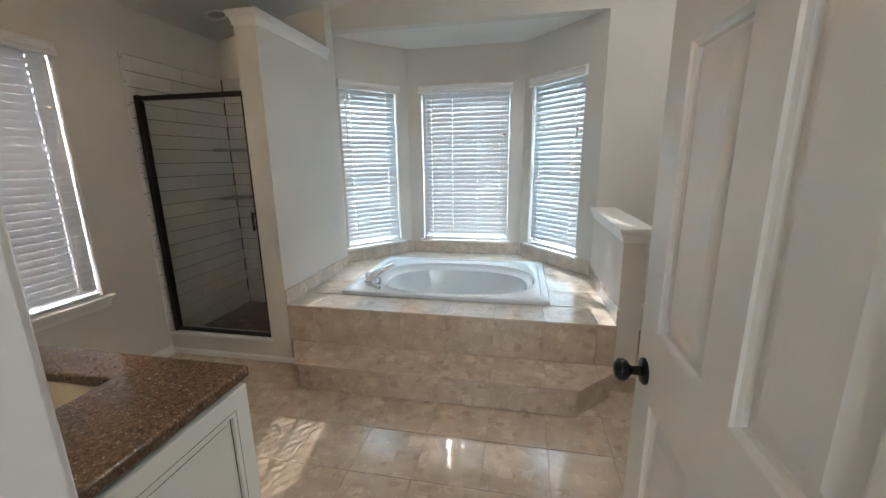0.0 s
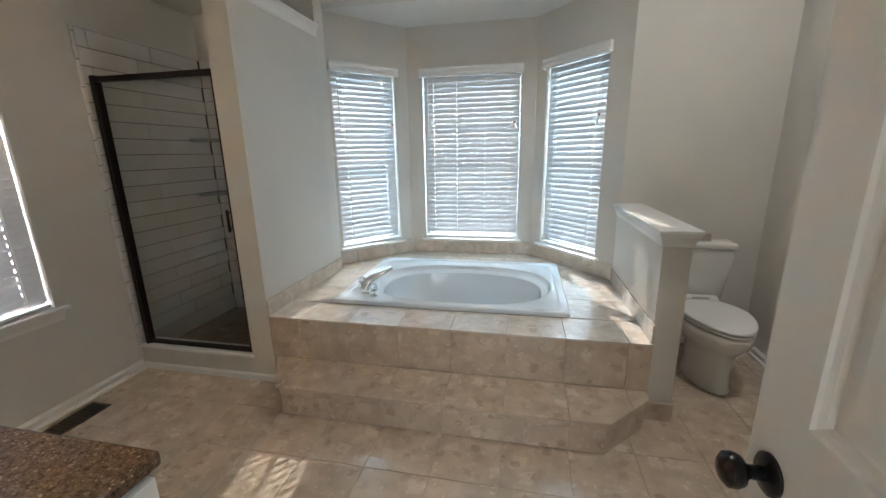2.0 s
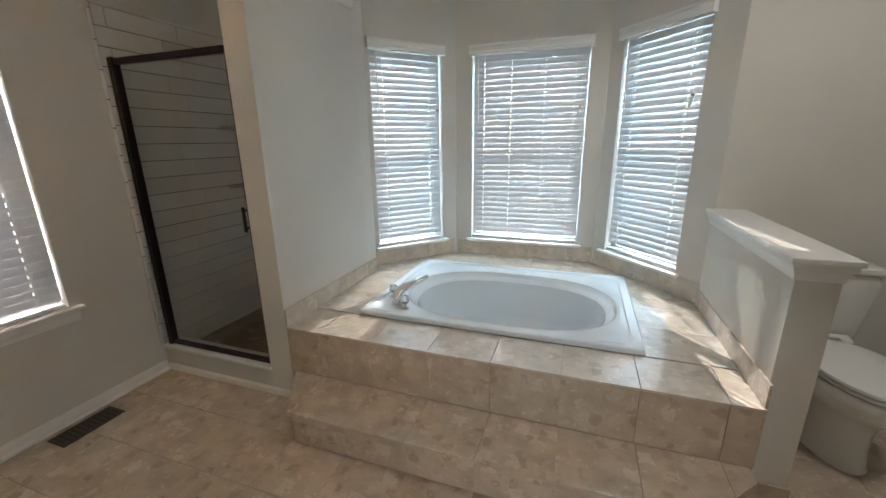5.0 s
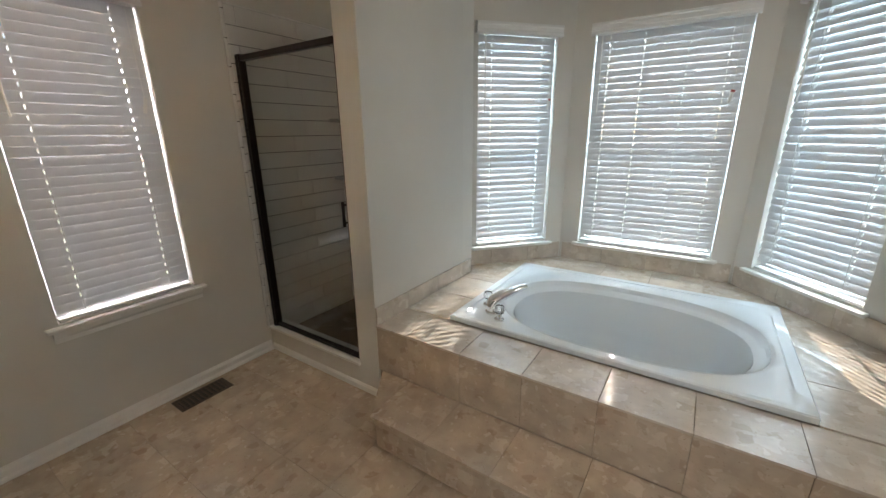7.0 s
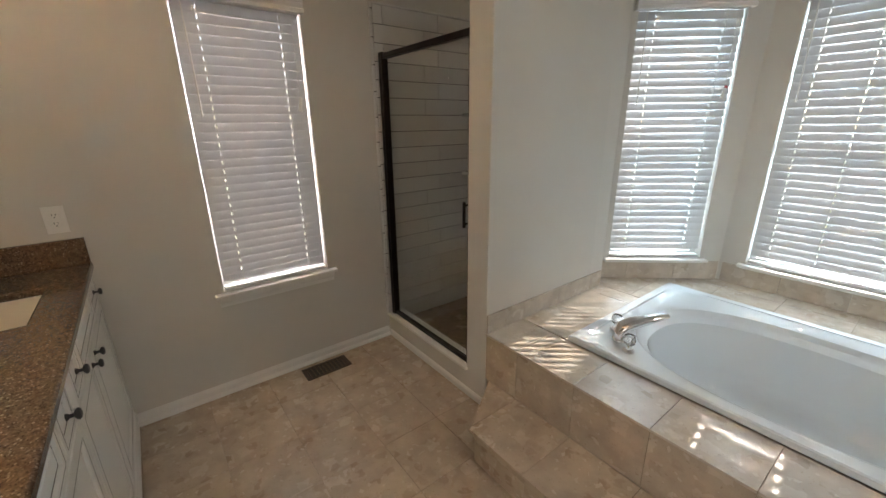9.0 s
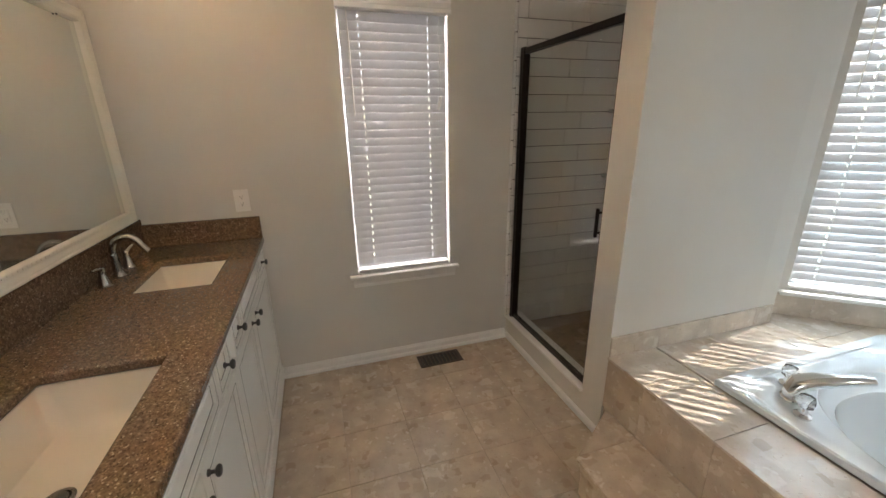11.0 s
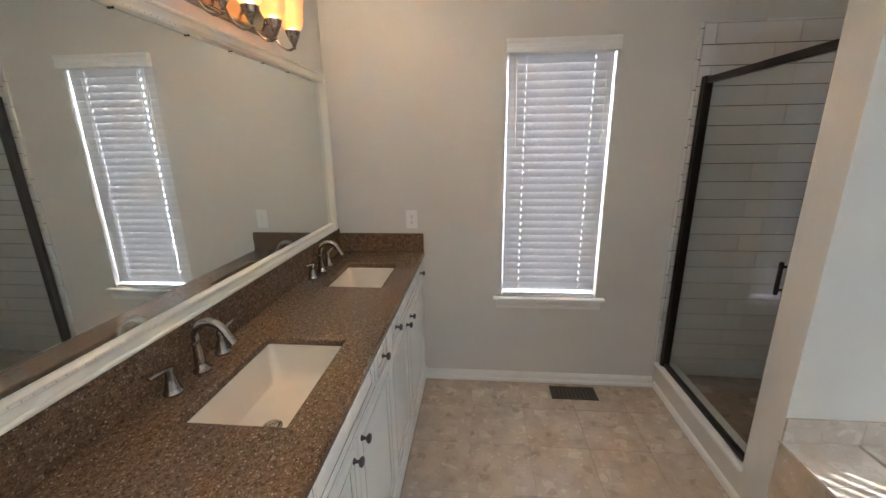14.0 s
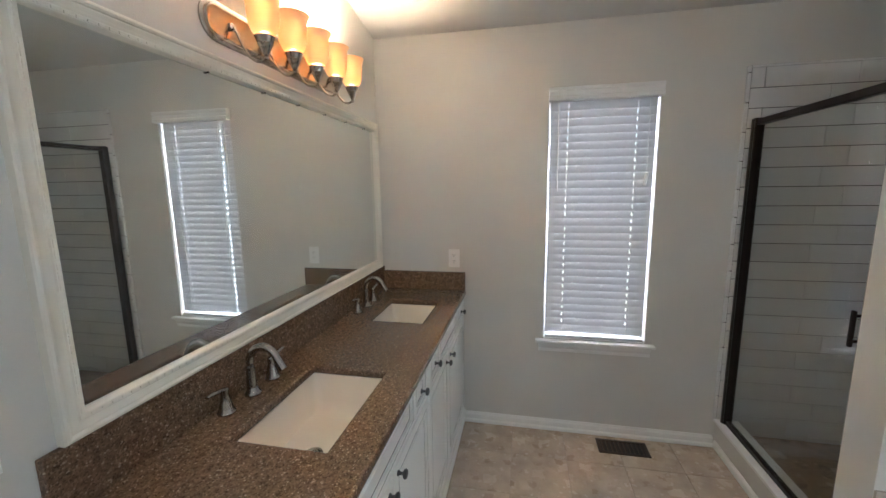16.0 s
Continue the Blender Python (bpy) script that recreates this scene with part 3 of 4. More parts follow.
vent = thing("ceiling_fan_light", -1.93, 3.30, ceil_z(-1.93), label="round recessed shower light with a grey trim ring", category="ceiling light")
part("trim_ring", lathe(bmesh.new(), [(0.085, -0.001), (0.085, -0.008), (0.075, -0.012), (0.060, -0.006), (0.058, -0.001)], pose(0, 0, 0, 0, -11.3, 0), 32, False), M_PLASTIC, vent, smooth=True)
part("lens", lathe(bmesh.new(), [(0.0585, -0.002), (0.040, -0.010), (0.001, -0.013)], pose(0, 0, 0, 0, -11.3, 0), 32, False), material("grey_frosted_lens", (0.35, 0.35, 0.34), 0.3), vent, smooth=True)

# ---- tub deck, step ----
deck = thing("tub_deck", -0.15, 3.4, 0, label="raised tub deck clad in polished beige marble tiles", kind="structure")
ox, oy = -0.15, 3.4
TX0, TX1, TY0, TY1 = -0.945, 0.58, 3.034, 4.112


def ring_boxes(bm, z0, z1):
    cube(bm, PX1 - ox, KX0 - ox, PY + 0.012 - oy, TY0 + 0.02 - oy, z0, z1)
    cube(bm, PX1 - ox, TX0 + 0.02 - ox, TY0 + 0.02 - oy, HY - oy, z0, z1)
    cube(bm, TX1 - 0.02 - ox, KX0 - ox, TY0 + 0.02 - oy, HY - oy, z0, z1)


bm = bmesh.new()
ring_boxes(bm, 0, DECK - 0.011)
prism(bm, [(BAY[0][0] - ox, HY - oy), (TX0 + 0.02 - ox, HY - oy), (TX0 + 0.02 - ox, TY1 - 0.02 - oy), (TX1 - 0.02 - ox, TY1 - 0.02 - oy), (TX1 - 0.02 - ox, HY - oy), (BAY[3][0] - ox, HY - oy), (BAY[2][0] - ox, 4.5 - oy), (BAY[1][0] - ox, 4.5 - oy)], DECK - 0.08, DECK - 0.011)
part("deck_body", bm, M_GROUT, deck, "beige grout and bed")
step = thing("tub_step", -0.15, 2.6, 0, label="low step clad in polished beige marble tiles along the tub deck", kind="structure")
STEP_POLY = [(-1.205, PY), (-1.008, 2.478), (0.705, 2.478), (0.930, 2.705), (0.935, PY)]
bm = prism(bmesh.new(), [(x + 0.15, y - 2.6) for x, y in STEP_POLY], 0, STEP - 0.012)
part("step_body", bm, M_GROUT, step, "beige grout and bed")

# ---- bathtub ----
tub = thing("bathtub", (TX0 + TX1) / 2, (TY0 + TY1) / 2, DECK, label="white acrylic drop-in oval soaking tub set in the marble deck", category="bathtub")
hx_, hy_ = (TX1 - TX0) / 2, (TY1 - TY0) / 2
bm = bmesh.new()
N = 96


CORNER = math.atan2(hy_, hx_)
ANGLES = sorted([2 * math.pi * (k + 0.5) / (N - 4) for k in range(N - 4)] + [CORNER, math.pi - CORNER, math.pi + CORNER, 2 * math.pi - CORNER])


def superloop(a, b, p, z, cx=0.0, cy=0.0):
    out = []
    for th in ANGLES:
        c, s = math.cos(th), math.sin(th)
        r = (abs(c / a) ** p + abs(s / b) ** p) ** (-1 / p)
        out.append(bm.verts.new((cx + r * c, cy + r * s, z)))
    return out


TUBCX, TUBCY = 0.03, -0.045
loops = [superloop(hx_, hy_, 300, 0.001), superloop(hx_, hy_, 300, 0.024), superloop(hx_ - 0.006, hy_ - 0.006, 200, 0.030), superloop(hx_ - 0.05, hy_ - 0.038, 80, 0.031, 0, -0.012),
         superloop(hx_ - 0.056, hy_ - 0.044, 26, 0.026, 0, -0.012), superloop(hx_ - 0.085, hy_ - 0.056, 14, 0.026, 0.01, -0.012), superloop(0.655, 0.440, 2.7, 0.028, TUBCX, TUBCY), superloop(0.640, 0.426, 2.6, 0.022, TUBCX, TUBCY),
         superloop(0.628, 0.416, 2.5, -0.004, TUBCX, TUBCY), superloop(0.612, 0.402, 2.5, -0.012, TUBCX, TUBCY), superloop(0.585, 0.380, 2.5, -0.03, TUBCX, TUBCY), superloop(0.560, 0.362, 2.5, -0.12, TUBCX, TUBCY),
         superloop(0.50, 0.32, 2.5, -0.26, TUBCX, TUBCY), superloop(0.47, 0.295, 2.5, -0.34, TUBCX, TUBCY), superloop(0.42, 0.25, 2.4, -0.375, TUBCX, TUBCY), superloop(0.30, 0.16, 2.2, -0.385, TUBCX, TUBCY), superloop(0.1, 0.06, 2, -0.388, TUBCX, TUBCY)]
for a, b in zip(loops, loops[1:]):
    for k in range(N):
        bm.faces.new((a[k], a[(k + 1) % N], b[(k + 1) % N], b[k]))
bm.faces.new(loops[-1])
part("tub_shell", bm, M_TUB, tub, smooth=True)
part("drain", lathe(bmesh.new(), [(0.035, -0.386), (0.035, -0.382), (0.02, -0.378)], pose(-0.35, 0, 0), 24), M_CHROME, tub, "chrome drain")

tap = thing("bathtub_faucet", -0.765, 3.19, DECK + 0.027, 45, "polished chrome tub faucet with clear acrylic handles on the tub rim", "faucet")
bm = bmesh.new()
lathe(bm, [(0.034, 0), (0.034, 0.008), (0.028, 0.014), (0.026, 0.05), (0.020, 0.062)], None, 24)
tube(bm, [(-0.012, 0, 0.030), (0.005, 0, 0.060), (0.05, 0, 0.082), (0.11, 0, 0.100), (0.175, 0, 0.118), (0.200, 0, 0.122)], [0.030, 0.038, 0.034, 0.026, 0.020, 0.016], 16, 0.7)
part("spout", bm, M_CHROME, tap, smooth=True)
for yy in (-0.085, 0.085):
    hd = part("handle_base", lathe(bmesh.new(), [(0.026, 0), (0.026, 0.006), (0.014, 0.014), (0.012, 0.03)], pose(0.01, yy, 0), 20), M_CHROME, tap, smooth=True)
    part("handle", lathe(bmesh.new(), [(0.012, 0.030), (0.024, 0.038), (0.027, 0.055), (0.022, 0.070), (0.010, 0.074)], pose(0.01, yy, 0), 8), M_CRYSTAL, tap, "clear faceted acrylic handle")

tap.scale = (1.0, 1.15, 1.15)

# ---- toilet ----
toi = thing("toilet", 1.460, HY - 0.02, 0, label="white ceramic two-piece toilet with closed lid beside the low wall", category="toilet")


def oval(bm, a, front, back, z, n=40, flat=0.0):
    out = []
    for k in range(n):
        th = 2 * math.pi * k / n
        s = math.sin(th)
        y = (back if s > 0 else front) * abs(s)
        out.append(bm.verts.new((a * math.cos(th) * (1 - 0.12 * max(0, -s)), -0.43 + (y if s > 0 else -y), z)))
    return out


def loft(bm, loops, cap=True):
    for a, b in zip(loops, loops[1:]):
        n = len(a)
        for k in range(n):
            bm.faces.new((a[k], a[(k + 1) % n], b[(k + 1) % n], b[k]))
    if cap:
        bm.faces.new(loops[0][::-1])
        bm.faces.new(loops[-1])
    return bm


bm = bmesh.new()
loft(bm, [oval(bm, 0.120, 0.20, 0.22, 0), oval(bm, 0.114, 0.192, 0.22, 0.02), oval(bm, 0.106, 0.180, 0.22, 0.10), oval(bm, 0.110, 0.184, 0.22, 0.17), oval(bm, 0.124, 0.205, 0.22, 0.225), oval(bm, 0.152, 0.245, 0.22, 0.265),
          oval(bm, 0.174, 0.278, 0.22, 0.300), oval(bm, 0.183, 0.293, 0.23, 0.335), oval(bm, 0.184, 0.294, 0.23, 0.365), oval(bm, 0.176, 0.284, 0.23, 0.378)])
part("bowl", bm, M_CERAMIC, toi, smooth=True)
bm = bmesh.new()
loft(bm, [oval(bm, 0.172, 0.282, 0.19, 0.382), oval(bm, 0.182, 0.296, 0.19, 0.388), oval(bm, 0.182, 0.296, 0.19, 0.396), oval(bm, 0.176, 0.288, 0.19, 0.401)])
part("seat", bm, M_PLASTIC, toi, smooth=True)
bm = bmesh.new()
loft(bm, [oval(bm, 0.174, 0.287, 0.19, 0.4045), oval(bm, 0.184, 0.299, 0.19, 0.410), oval(bm, 0.182, 0.296, 0.19, 0.420), oval(bm, 0.165, 0.275, 0.18, 0.427), oval(bm, 0.09, 0.16, 0.1, 0.430)])
part("lid", bm, M_PLASTIC, toi, smooth=True)
for s_ in (-1, 1):
    part("hinge_cover", cube(bmesh.new(), s_ * 0.075 - 0.022, s_ * 0.075 + 0.022, -0.262, -0.215, 0.379, 0.438, 0.006, 2), M_PLASTIC, toi, smooth=True)
bm = bmesh.new()
loft(bm, [[bm.verts.new((sx * a, yy, z)) for sx, yy in ((-1, -c), (1, -c), (1, -0.005), (-1, -0.005))] for a, c, z in ((0.150, 0.165, 0.38), (0.160, 0.175, 0.42), (0.178, 0.19, 0.70), (0.180, 0.192, 0.735))])
bmesh.ops.bevel(bm, geom=[e for e in bm.edges if abs(e.verts[0].co.z - e.verts[1].co.z) > 0.02], offset=0.03, segments=4, profile=0.5, affect="EDGES")
part("tank", bm, M_CERAMIC, toi, smooth=True)
part("tank_lid", cube(bmesh.new(), -0.188, 0.188, -0.205, -0.002, 0.737, 0.775, 0.012, 3), M_CERAMIC, toi, smooth=True)
bm = cube(bmesh.new(), -0.15, -0.09, -0.205, -0.192, 0.675, 0.695, 0.003)
part("flush_lever", bm, M_CHROME, toi)
part("hinge_bar", cube(bmesh.new(), -0.10, 0.10, -0.235, -0.200, 0.4245, 0.440, 0.006, 2), M_PLASTIC, toi)
part("side_control", cube(bmesh.new(), -0.245, -0.187, -0.50, -0.44, 0.372, 0.398, 0.008, 2), M_PLASTIC, toi, "white plastic side control of the seat")
bx = thing("tissue_box", 1.42, HY - 0.125, 0.815, 6, "small beige paper box lying on the toilet tank", "box")
part("carton", cube(bmesh.new(), -0.10, 0.10, -0.045, 0.045, 0, 0.045, 0.002), M_CARD, bx)
part("opening", cube(bmesh.new(), -0.06, 0.06, -0.012, 0.012, 0.0452, 0.047), M_PLASTIC, bx, "white paper slot")

toi.scale = (1.04, 1.08, 1.05)

# ---- floor register ----
reg = thing("floor_vent", -2.133, 2.221, 0, 0, "dark brown metal floor vent grille beside the side wall", "vent")
bm = bmesh.new()
cube(bm, -0.066, -0.050, -0.143, 0.143, 0.0, 0.006, 0.001)
cube(bm, 0.050, 0.066, -0.143, 0.143, 0.0, 0.006, 0.001)
cube(bm, -0.050, 0.050, -0.143, -0.123, 0.0, 0.006, 0.001)
cube(bm, -0.050, 0.050, 0.123, 0.143, 0.0, 0.006, 0.001)
part("grille_frame", bm, M_VENT, reg)
box("dark_well", -0.050, 0.050, -0.123, 0.123, 0.0, 0.0012, M_SLOT, reg)
for k in range(10):
    yy = -0.1107 + k * 0.0246
    part("louvre", cube(bmesh.new(), -0.050, 0.050, yy - 0.0042, yy + 0.0042, 0.0014, 0.005), M_VENT, reg)
for xx in (-0.033, -0.011, 0.011, 0.033):
    part("crossbar", cube(bmesh.new(), xx - 0.0035, xx + 0.0035, -0.123, 0.123, 0.0052, 0.0058), M_VENT, reg)

# ---- vanity ----
VL, VD = CX - WX, CY - MY
van = thing("vanity_cabinet", WX, MY, 0, label="long cream-painted double vanity cabinet with dark glazed grooves", category="cabinet")
vx1, vy1 = VL - 0.022, VD - 0.014
bm = bmesh.new()
cube(bm, 0.002, vx1, 0.002, vy1 - 0.02, 0.0, CZ - 0.21)
cube(bm, 0.002, vx1, vy1 - 0.038, vy1 - 0.02, CZ - 0.21, CZ - 0.033)
cube(bm, 0.002, vx1, 0.002, 0.020, CZ - 0.21, CZ - 0.033)
cube(bm, vx1 - 0.018, vx1, 0.020, vy1 - 0.038, CZ - 0.21, CZ - 0.033)
part("carcass", bm, M_CAB, van)


def panel(name, x0, x1, z0, z1, knob=None, parent=None, m=None, rail=0.045):
    """Framed front: rails, groove lines, raised field; it faces local +y."""
    m = m or Matrix.Translation((0, vy1 - 0.020, 0))
    bm = bmesh.new()
    r = min(rail, (x1 - x0) * 0.28, (z1 - z0) * 0.28)
    a = min(0.016, (x1 - x0 - 2 * r) * 0.2)
    rings = []
    for o, y_ in ((0, 0), (0, 0.0185), (0.0015, 0.020), (r - 0.001, 0.020), (r, 0.019), (r, 0.010), (r + a, 0.010), (r + a + 0.003, 0.015)):
        rings.append([bm.verts.new(v) for v in ((x0 + o, y_, z0 + o), (x1 - o, y_, z0 + o), (x1 - o, y_, z1 - o), (x0 + o, y_, z1 - o))])
    for q, s in zip(rings, rings[1:]):
        for k in range(4):
            bm.faces.new((q[k], q[(k + 1) % 4], s[(k + 1) % 4], s[k]))
    bm.faces.new(rings[0])
    bm.faces.new(rings[-1])
    bm.transform(m)
    p = part(name, bm, M_CAB, parent or van)
    for o, yy, wd in ((r, 0.0104, 0.003), (r + a - 0.001, 0.0106, 0.0025), (r - 0.012, 0.0202, 0.0014)):
        g = bmesh.new()
        loops = []
        for e, y_ in ((0, yy), (0, yy + 0.0004), (wd, yy + 0.0004), (wd, yy)):
            X0, X1, Z0, Z1 = x0 + o + e, x1 - o - e, z0 + o + e, z1 - o - e
            loops.append([g.verts.new(v) for v in ((X0, y_, Z0), (X1, y_, Z0), (X1, y_, Z1), (X0, y_, Z1))])
        for i in range(4):
            q, s = loops[i], loops[(i + 1) % 4]
            for k in range(4):
                g.faces.new((q[k], q[(k + 1) % 4], s[(k + 1) % 4], s[k]))
        g.transform(m)
        part("glaze_line", g, M_GLAZE, p, "dark glazed groove line")
    if knob:
        kb = lathe(bmesh.new(), [(0.009, 0), (0.009, 0.003), (0.005, 0.008), (0.005, 0.016), (0.013, 0.020), (0.0155, 0.025), (0.012, 0.030), (0.004, 0.032)], m @ pose(knob[0], 0.020, knob[1], -90, 0, 0), 18)
        part("knob", kb, M_PEWTER, p, "round dark pewter knob", smooth=True)
    return p


zt0, zt1, zd0, zd1 = CZ - 0.170, CZ - 0.034, 0.095, CZ - 0.180
mid = VL - 0.95


def vx(x):
    return x - WX


for x0, x1, kn in ((-2.245, -2.005, 1), (-1.485, -1.315, 1), (-1.245, -1.075, 1), (-0.505, -0.375, 1)):
    panel("drawer", vx(x0), vx(x1), zt0, zt1, (vx((x0 + x1) / 2), (zt0 + zt1) / 2), rail=0.03)
for x0, x1 in ((-1.995, -1.495), (-1.065, -0.515)):
    panel("false_drawer", vx(x0), vx(x1), zt0, zt1, None, rail=0.03)
for x0, x1, kx_ in ((-2.245, -1.695, -1.745), (-1.685, -1.285, -1.645), (-1.275, -0.835, -0.865), (-0.825, -0.375, -0.785)):
    panel("door", vx(x0), vx(x1), zd0, zd1, (vx(kx_), zd1 - (0.044 if kx_ > -0.8 else 0.032)), rail=0.05)
# end panel, faces +x
endm = Matrix.Translation((vx1, 0, 0)) @ pose(0, 0, 0, 0, 0, -90) @ Matrix.Translation((-vy1 + 0.004, 0, 0))
panel("end_panel", 0.0, vy1 - 0.008, 0.06, CZ - 0.045, None, None, endm, 0.06)
bm = cube(bmesh.new(), 0.002, vx1 + 0.01, vy1 - 0.019, vy1 + 0.006, 0.0, 0.085, 0.004)
part("plinth", bm, M_CAB, van)

# countertop with two rectangular cut-outs
SINKS = ((-1.092, -0.652, 0.853, 1.137), (-1.990, -1.609, 0.853, 1.137))
top_ = thing("countertop", WX, MY, CZ, label="polished brown speckled granite countertop with backsplash on the vanity", category="countertop")
hol = [(vx(a), vx(b), c - MY, d_ - MY) for a, b, c, d_ in SINKS]
slab = pierced("slab", VL, 0.032, 0.0, VD, hol, M_GRANITE, top_, pose(0, 0, 0, -90, 0, 0))
bv = slab.modifiers.new("edge", "BEVEL")
bv.width, bv.segments, bv.limit_method, bv.angle_limit = 0.008, 3, "ANGLE", radians(50)
slab.data.shade_smooth()
slab.data.set_sharp_from_angle(angle=radians(30))
box("backsplash", 0.0, VL, 0.001, 0.021, 0.0, 0.145, M_GRANITE, top_, 0.002)
box("side_splash", 0.001, 0.021, 0.0215, VD - 0.004, 0.0, 0.117, M_GRANITE, top_, 0.002)

for a, b, c, d_ in SINKS:
    sk = thing("sink", (a + b) / 2, (c + d_) / 2, CZ, label="rectangular biscuit ceramic undermount sink in the granite countertop", category="sink", group="vanity sinks")
    w_, l_ = (b - a) / 2, (d_ - c) / 2
    bm = bmesh.new()

    def rloop(sx, sy, z, r, cy=0.0, cx=0.0):
        out = []
        for qx, qy, a0 in ((1, 1, 0), (-1, 1, 90), (-1, -1, 180), (1, -1, 270)):
            for k in range(6):
                t = radians(a0 + 18 * k)
                out.append(bm.verts.new((cx + qx * (sx - r) + r * math.cos(t), cy + qy * (sy - r) + r * math.sin(t), z)))
        return out

    loft(bm, [rloop(w_ + 0.03, l_ + 0.03, -0.0475, 0.02), rloop(w_ + 0.03, l_ + 0.03, -0.033, 0.02), rloop(w_ + 0.004, l_ + 0.004, -0.033, 0.012), rloop(w_ + 0.001, l_ + 0.001, -0.040, 0.02),
              rloop(w_ - 0.022, l_ - 0.020, -0.120, 0.03), rloop(w_ - 0.040, l_ - 0.034, -0.145, 0.035), rloop(w_ - 0.07, l_ - 0.06, -0.153, 0.03), rloop(0.026, 0.026, -0.160, 0.024, -0.01, 0.04)], False)
    part("basin", bm, M_SINK, sk, smooth=True)
    part("drain", lathe(bmesh.new(), [(0.030, -0.163), (0.030, -0.157), (0.022, -0.1555), (0.021, -0.161), (0.018, -0.153), (0.006, -0.151)], pose(0.04, -0.01, 0), 24), M_NICKEL, sk, "brushed nickel drain", smooth=True)
    part("overflow", cube(bmesh.new(), -0.018, 0.018, -0.0035, 0.0035, -0.005, 0.005, 0.0015, 2), M_SLOT, sk, "dark overflow slot").matrix_basis = pose(0, l_ - 0.0085, -0.070, -13)

for fx in (-0.878, -1.832):
    fc = thing("vanity_faucet", fx + 0.008, 0.762, CZ, label="brushed nickel arched faucet with two levers behind the sink", category="faucet", group="vanity faucets")
    bm = bmesh.new()
    lathe(bm, [(0.026, 0), (0.026, 0.005), (0.020, 0.010), (0.0155, 0.025)], None, 24)
    pts = [(0, -0.002, 0.02), (0, -0.002, 0.06), (0, -0.002, 0.09)]
    rad = [0.0165, 0.0142, 0.0130, 0.0122]
    for k in range(0, 12):
        t = radians(180 - k * 14.5)
        pts.append((0, 0.050 + 0.052 * math.cos(t), 0.102 + 0.056 * math.sin(t)))
        rad.append(0.0120)
    pts.append((0, 0.118, 0.092))
    rad.append(0.0142)
    tube(bm, pts, rad, 16)
    part("spout", bm, M_NICKEL, fc, smooth=True)
    for s in (-1, 1):
        bm = lathe(bmesh.new(), [(0.026, 0), (0.026, 0.004), (0.0225, 0.008), (0.0205, 0.016), (0.0150, 0.036), (0.0110, 0.054), (0.0120, 0.062), (0.0125, 0.070), (0.008, 0.075)], pose(s * 0.110, -0.006, 0), 20)
        hb = part("handle_base", bm, M_NICKEL, fc, smooth=True)
        bm = tube(bmesh.new(), [(s * 0.104, -0.006, 0.068), (s * 0.130, -0.005, 0.075), (s * 0.155, -0.004, 0.080), (s * 0.178, -0.004, 0.081)], [0.011, 0.0095, 0.0085, 0.006], 12, 0.6)
        part("lever", bm, M_NICKEL, hb, smooth=True)

for ob_ in [o for o in scene.objects if o.name.startswith("vanity_faucet")]:
    ob_.scale = (1.0, 1.0, 1.04)

# ---- mirror ----
MX0, MX1, MZ0, MZ1 = -2.225, -0.384, 1.052, 1.956
mir = thing("wall_mirror", (MX0 + MX1) / 2, MY, MZ0, label="wide wall mirror in a cream beaded frame above the vanity", category="mirror")
w2, hh, F = (MX1 - MX0) / 2, MZ1 - MZ0, 0.052
prof = [(0, 0), (0.020, 0.0), (0.024, 0.003), (0.0255, 0.008), (0.023, 0.013), (0.0195, 0.015), (0.0195, 0.018), (0.017, 0.026), (0.0155, 0.034), (0.0185, 0.037), (0.0185, 0.047), (0.015, 0.0495), (0.007, F), (0.0, F)]
bm = bmesh.new()
cl = []
for dy, o in prof:
    cl.append([bm.verts.new(v) for v in ((-w2 + o, dy, o), (w2 - o, dy, o), (w2 - o, dy, hh - o), (-w2 + o, dy, hh - o))])
n = len(prof)
for i in range(n):
    a, b = cl[i], cl[(i + 1) % n]
    for k in range(4):
        bm.faces.new((a[k], a[(k + 1) % 4], b[(k + 1) % 4], b[k]))
part("frame", bm, M_FRAME, mir, "cream painted moulded frame")
bm = bmesh.new()
for k in range(int(2 * w2 / 0.022)):
    for z in (0.042, hh - 0.042):
        xx = -w2 + 0.05 + k * 0.022
        if xx < w2 - 0.045:
            cube(bm, xx, xx + 0.018, 0.0182, 0.0205, z - 0.003, z + 0.003)
for k in range(int(hh / 0.022)):
    for x in (-w2 + 0.042, w2 - 0.042):
        zz = 0.05 + k * 0.022
        if zz < hh - 0.06:
            cube(bm, x - 0.003, x + 0.003, 0.0182, 0.0205, zz, zz + 0.018)
tagged(part("beading", bm, M_FRAME, mir, "row of small carved beads"), kind="stuff")
box("glass", -w2 + F, w2 - F, 0.0005, 0.0015, F, hh - F, M_MIRROR, mir)
for xx in (0.42, 0.16, -0.06, -0.28, -0.50, -0.74):
    part("clip", lathe(bmesh.new(), [(0.003, 0.004), (0.003, 0.009), (0.001, 0.010)], pose(xx, 0, hh - F - 0.002) @ pose(0, 0, 0, -90, 0, 0), 10), M_SLOT, mir, "small dark mirror clip")

# ---- vanity light ----
LX, LZ = -1.305, 2.062
lamp = thing("vanity_light", LX, MY, LZ, label="brushed nickel light bar with five lit shades above mirror", category="wall light")
bm = bmesh.new()


def stadium(L, R, y):
    out = []
    for s in (1, -1):
        for k in range(13):
            t = radians(-90 + 15 * k) if s == 1 else radians(90 + 15 * k)
            out.append(bm.verts.new((s * (L - R) + R * math.cos(t), y, R * math.sin(t))))
    return out


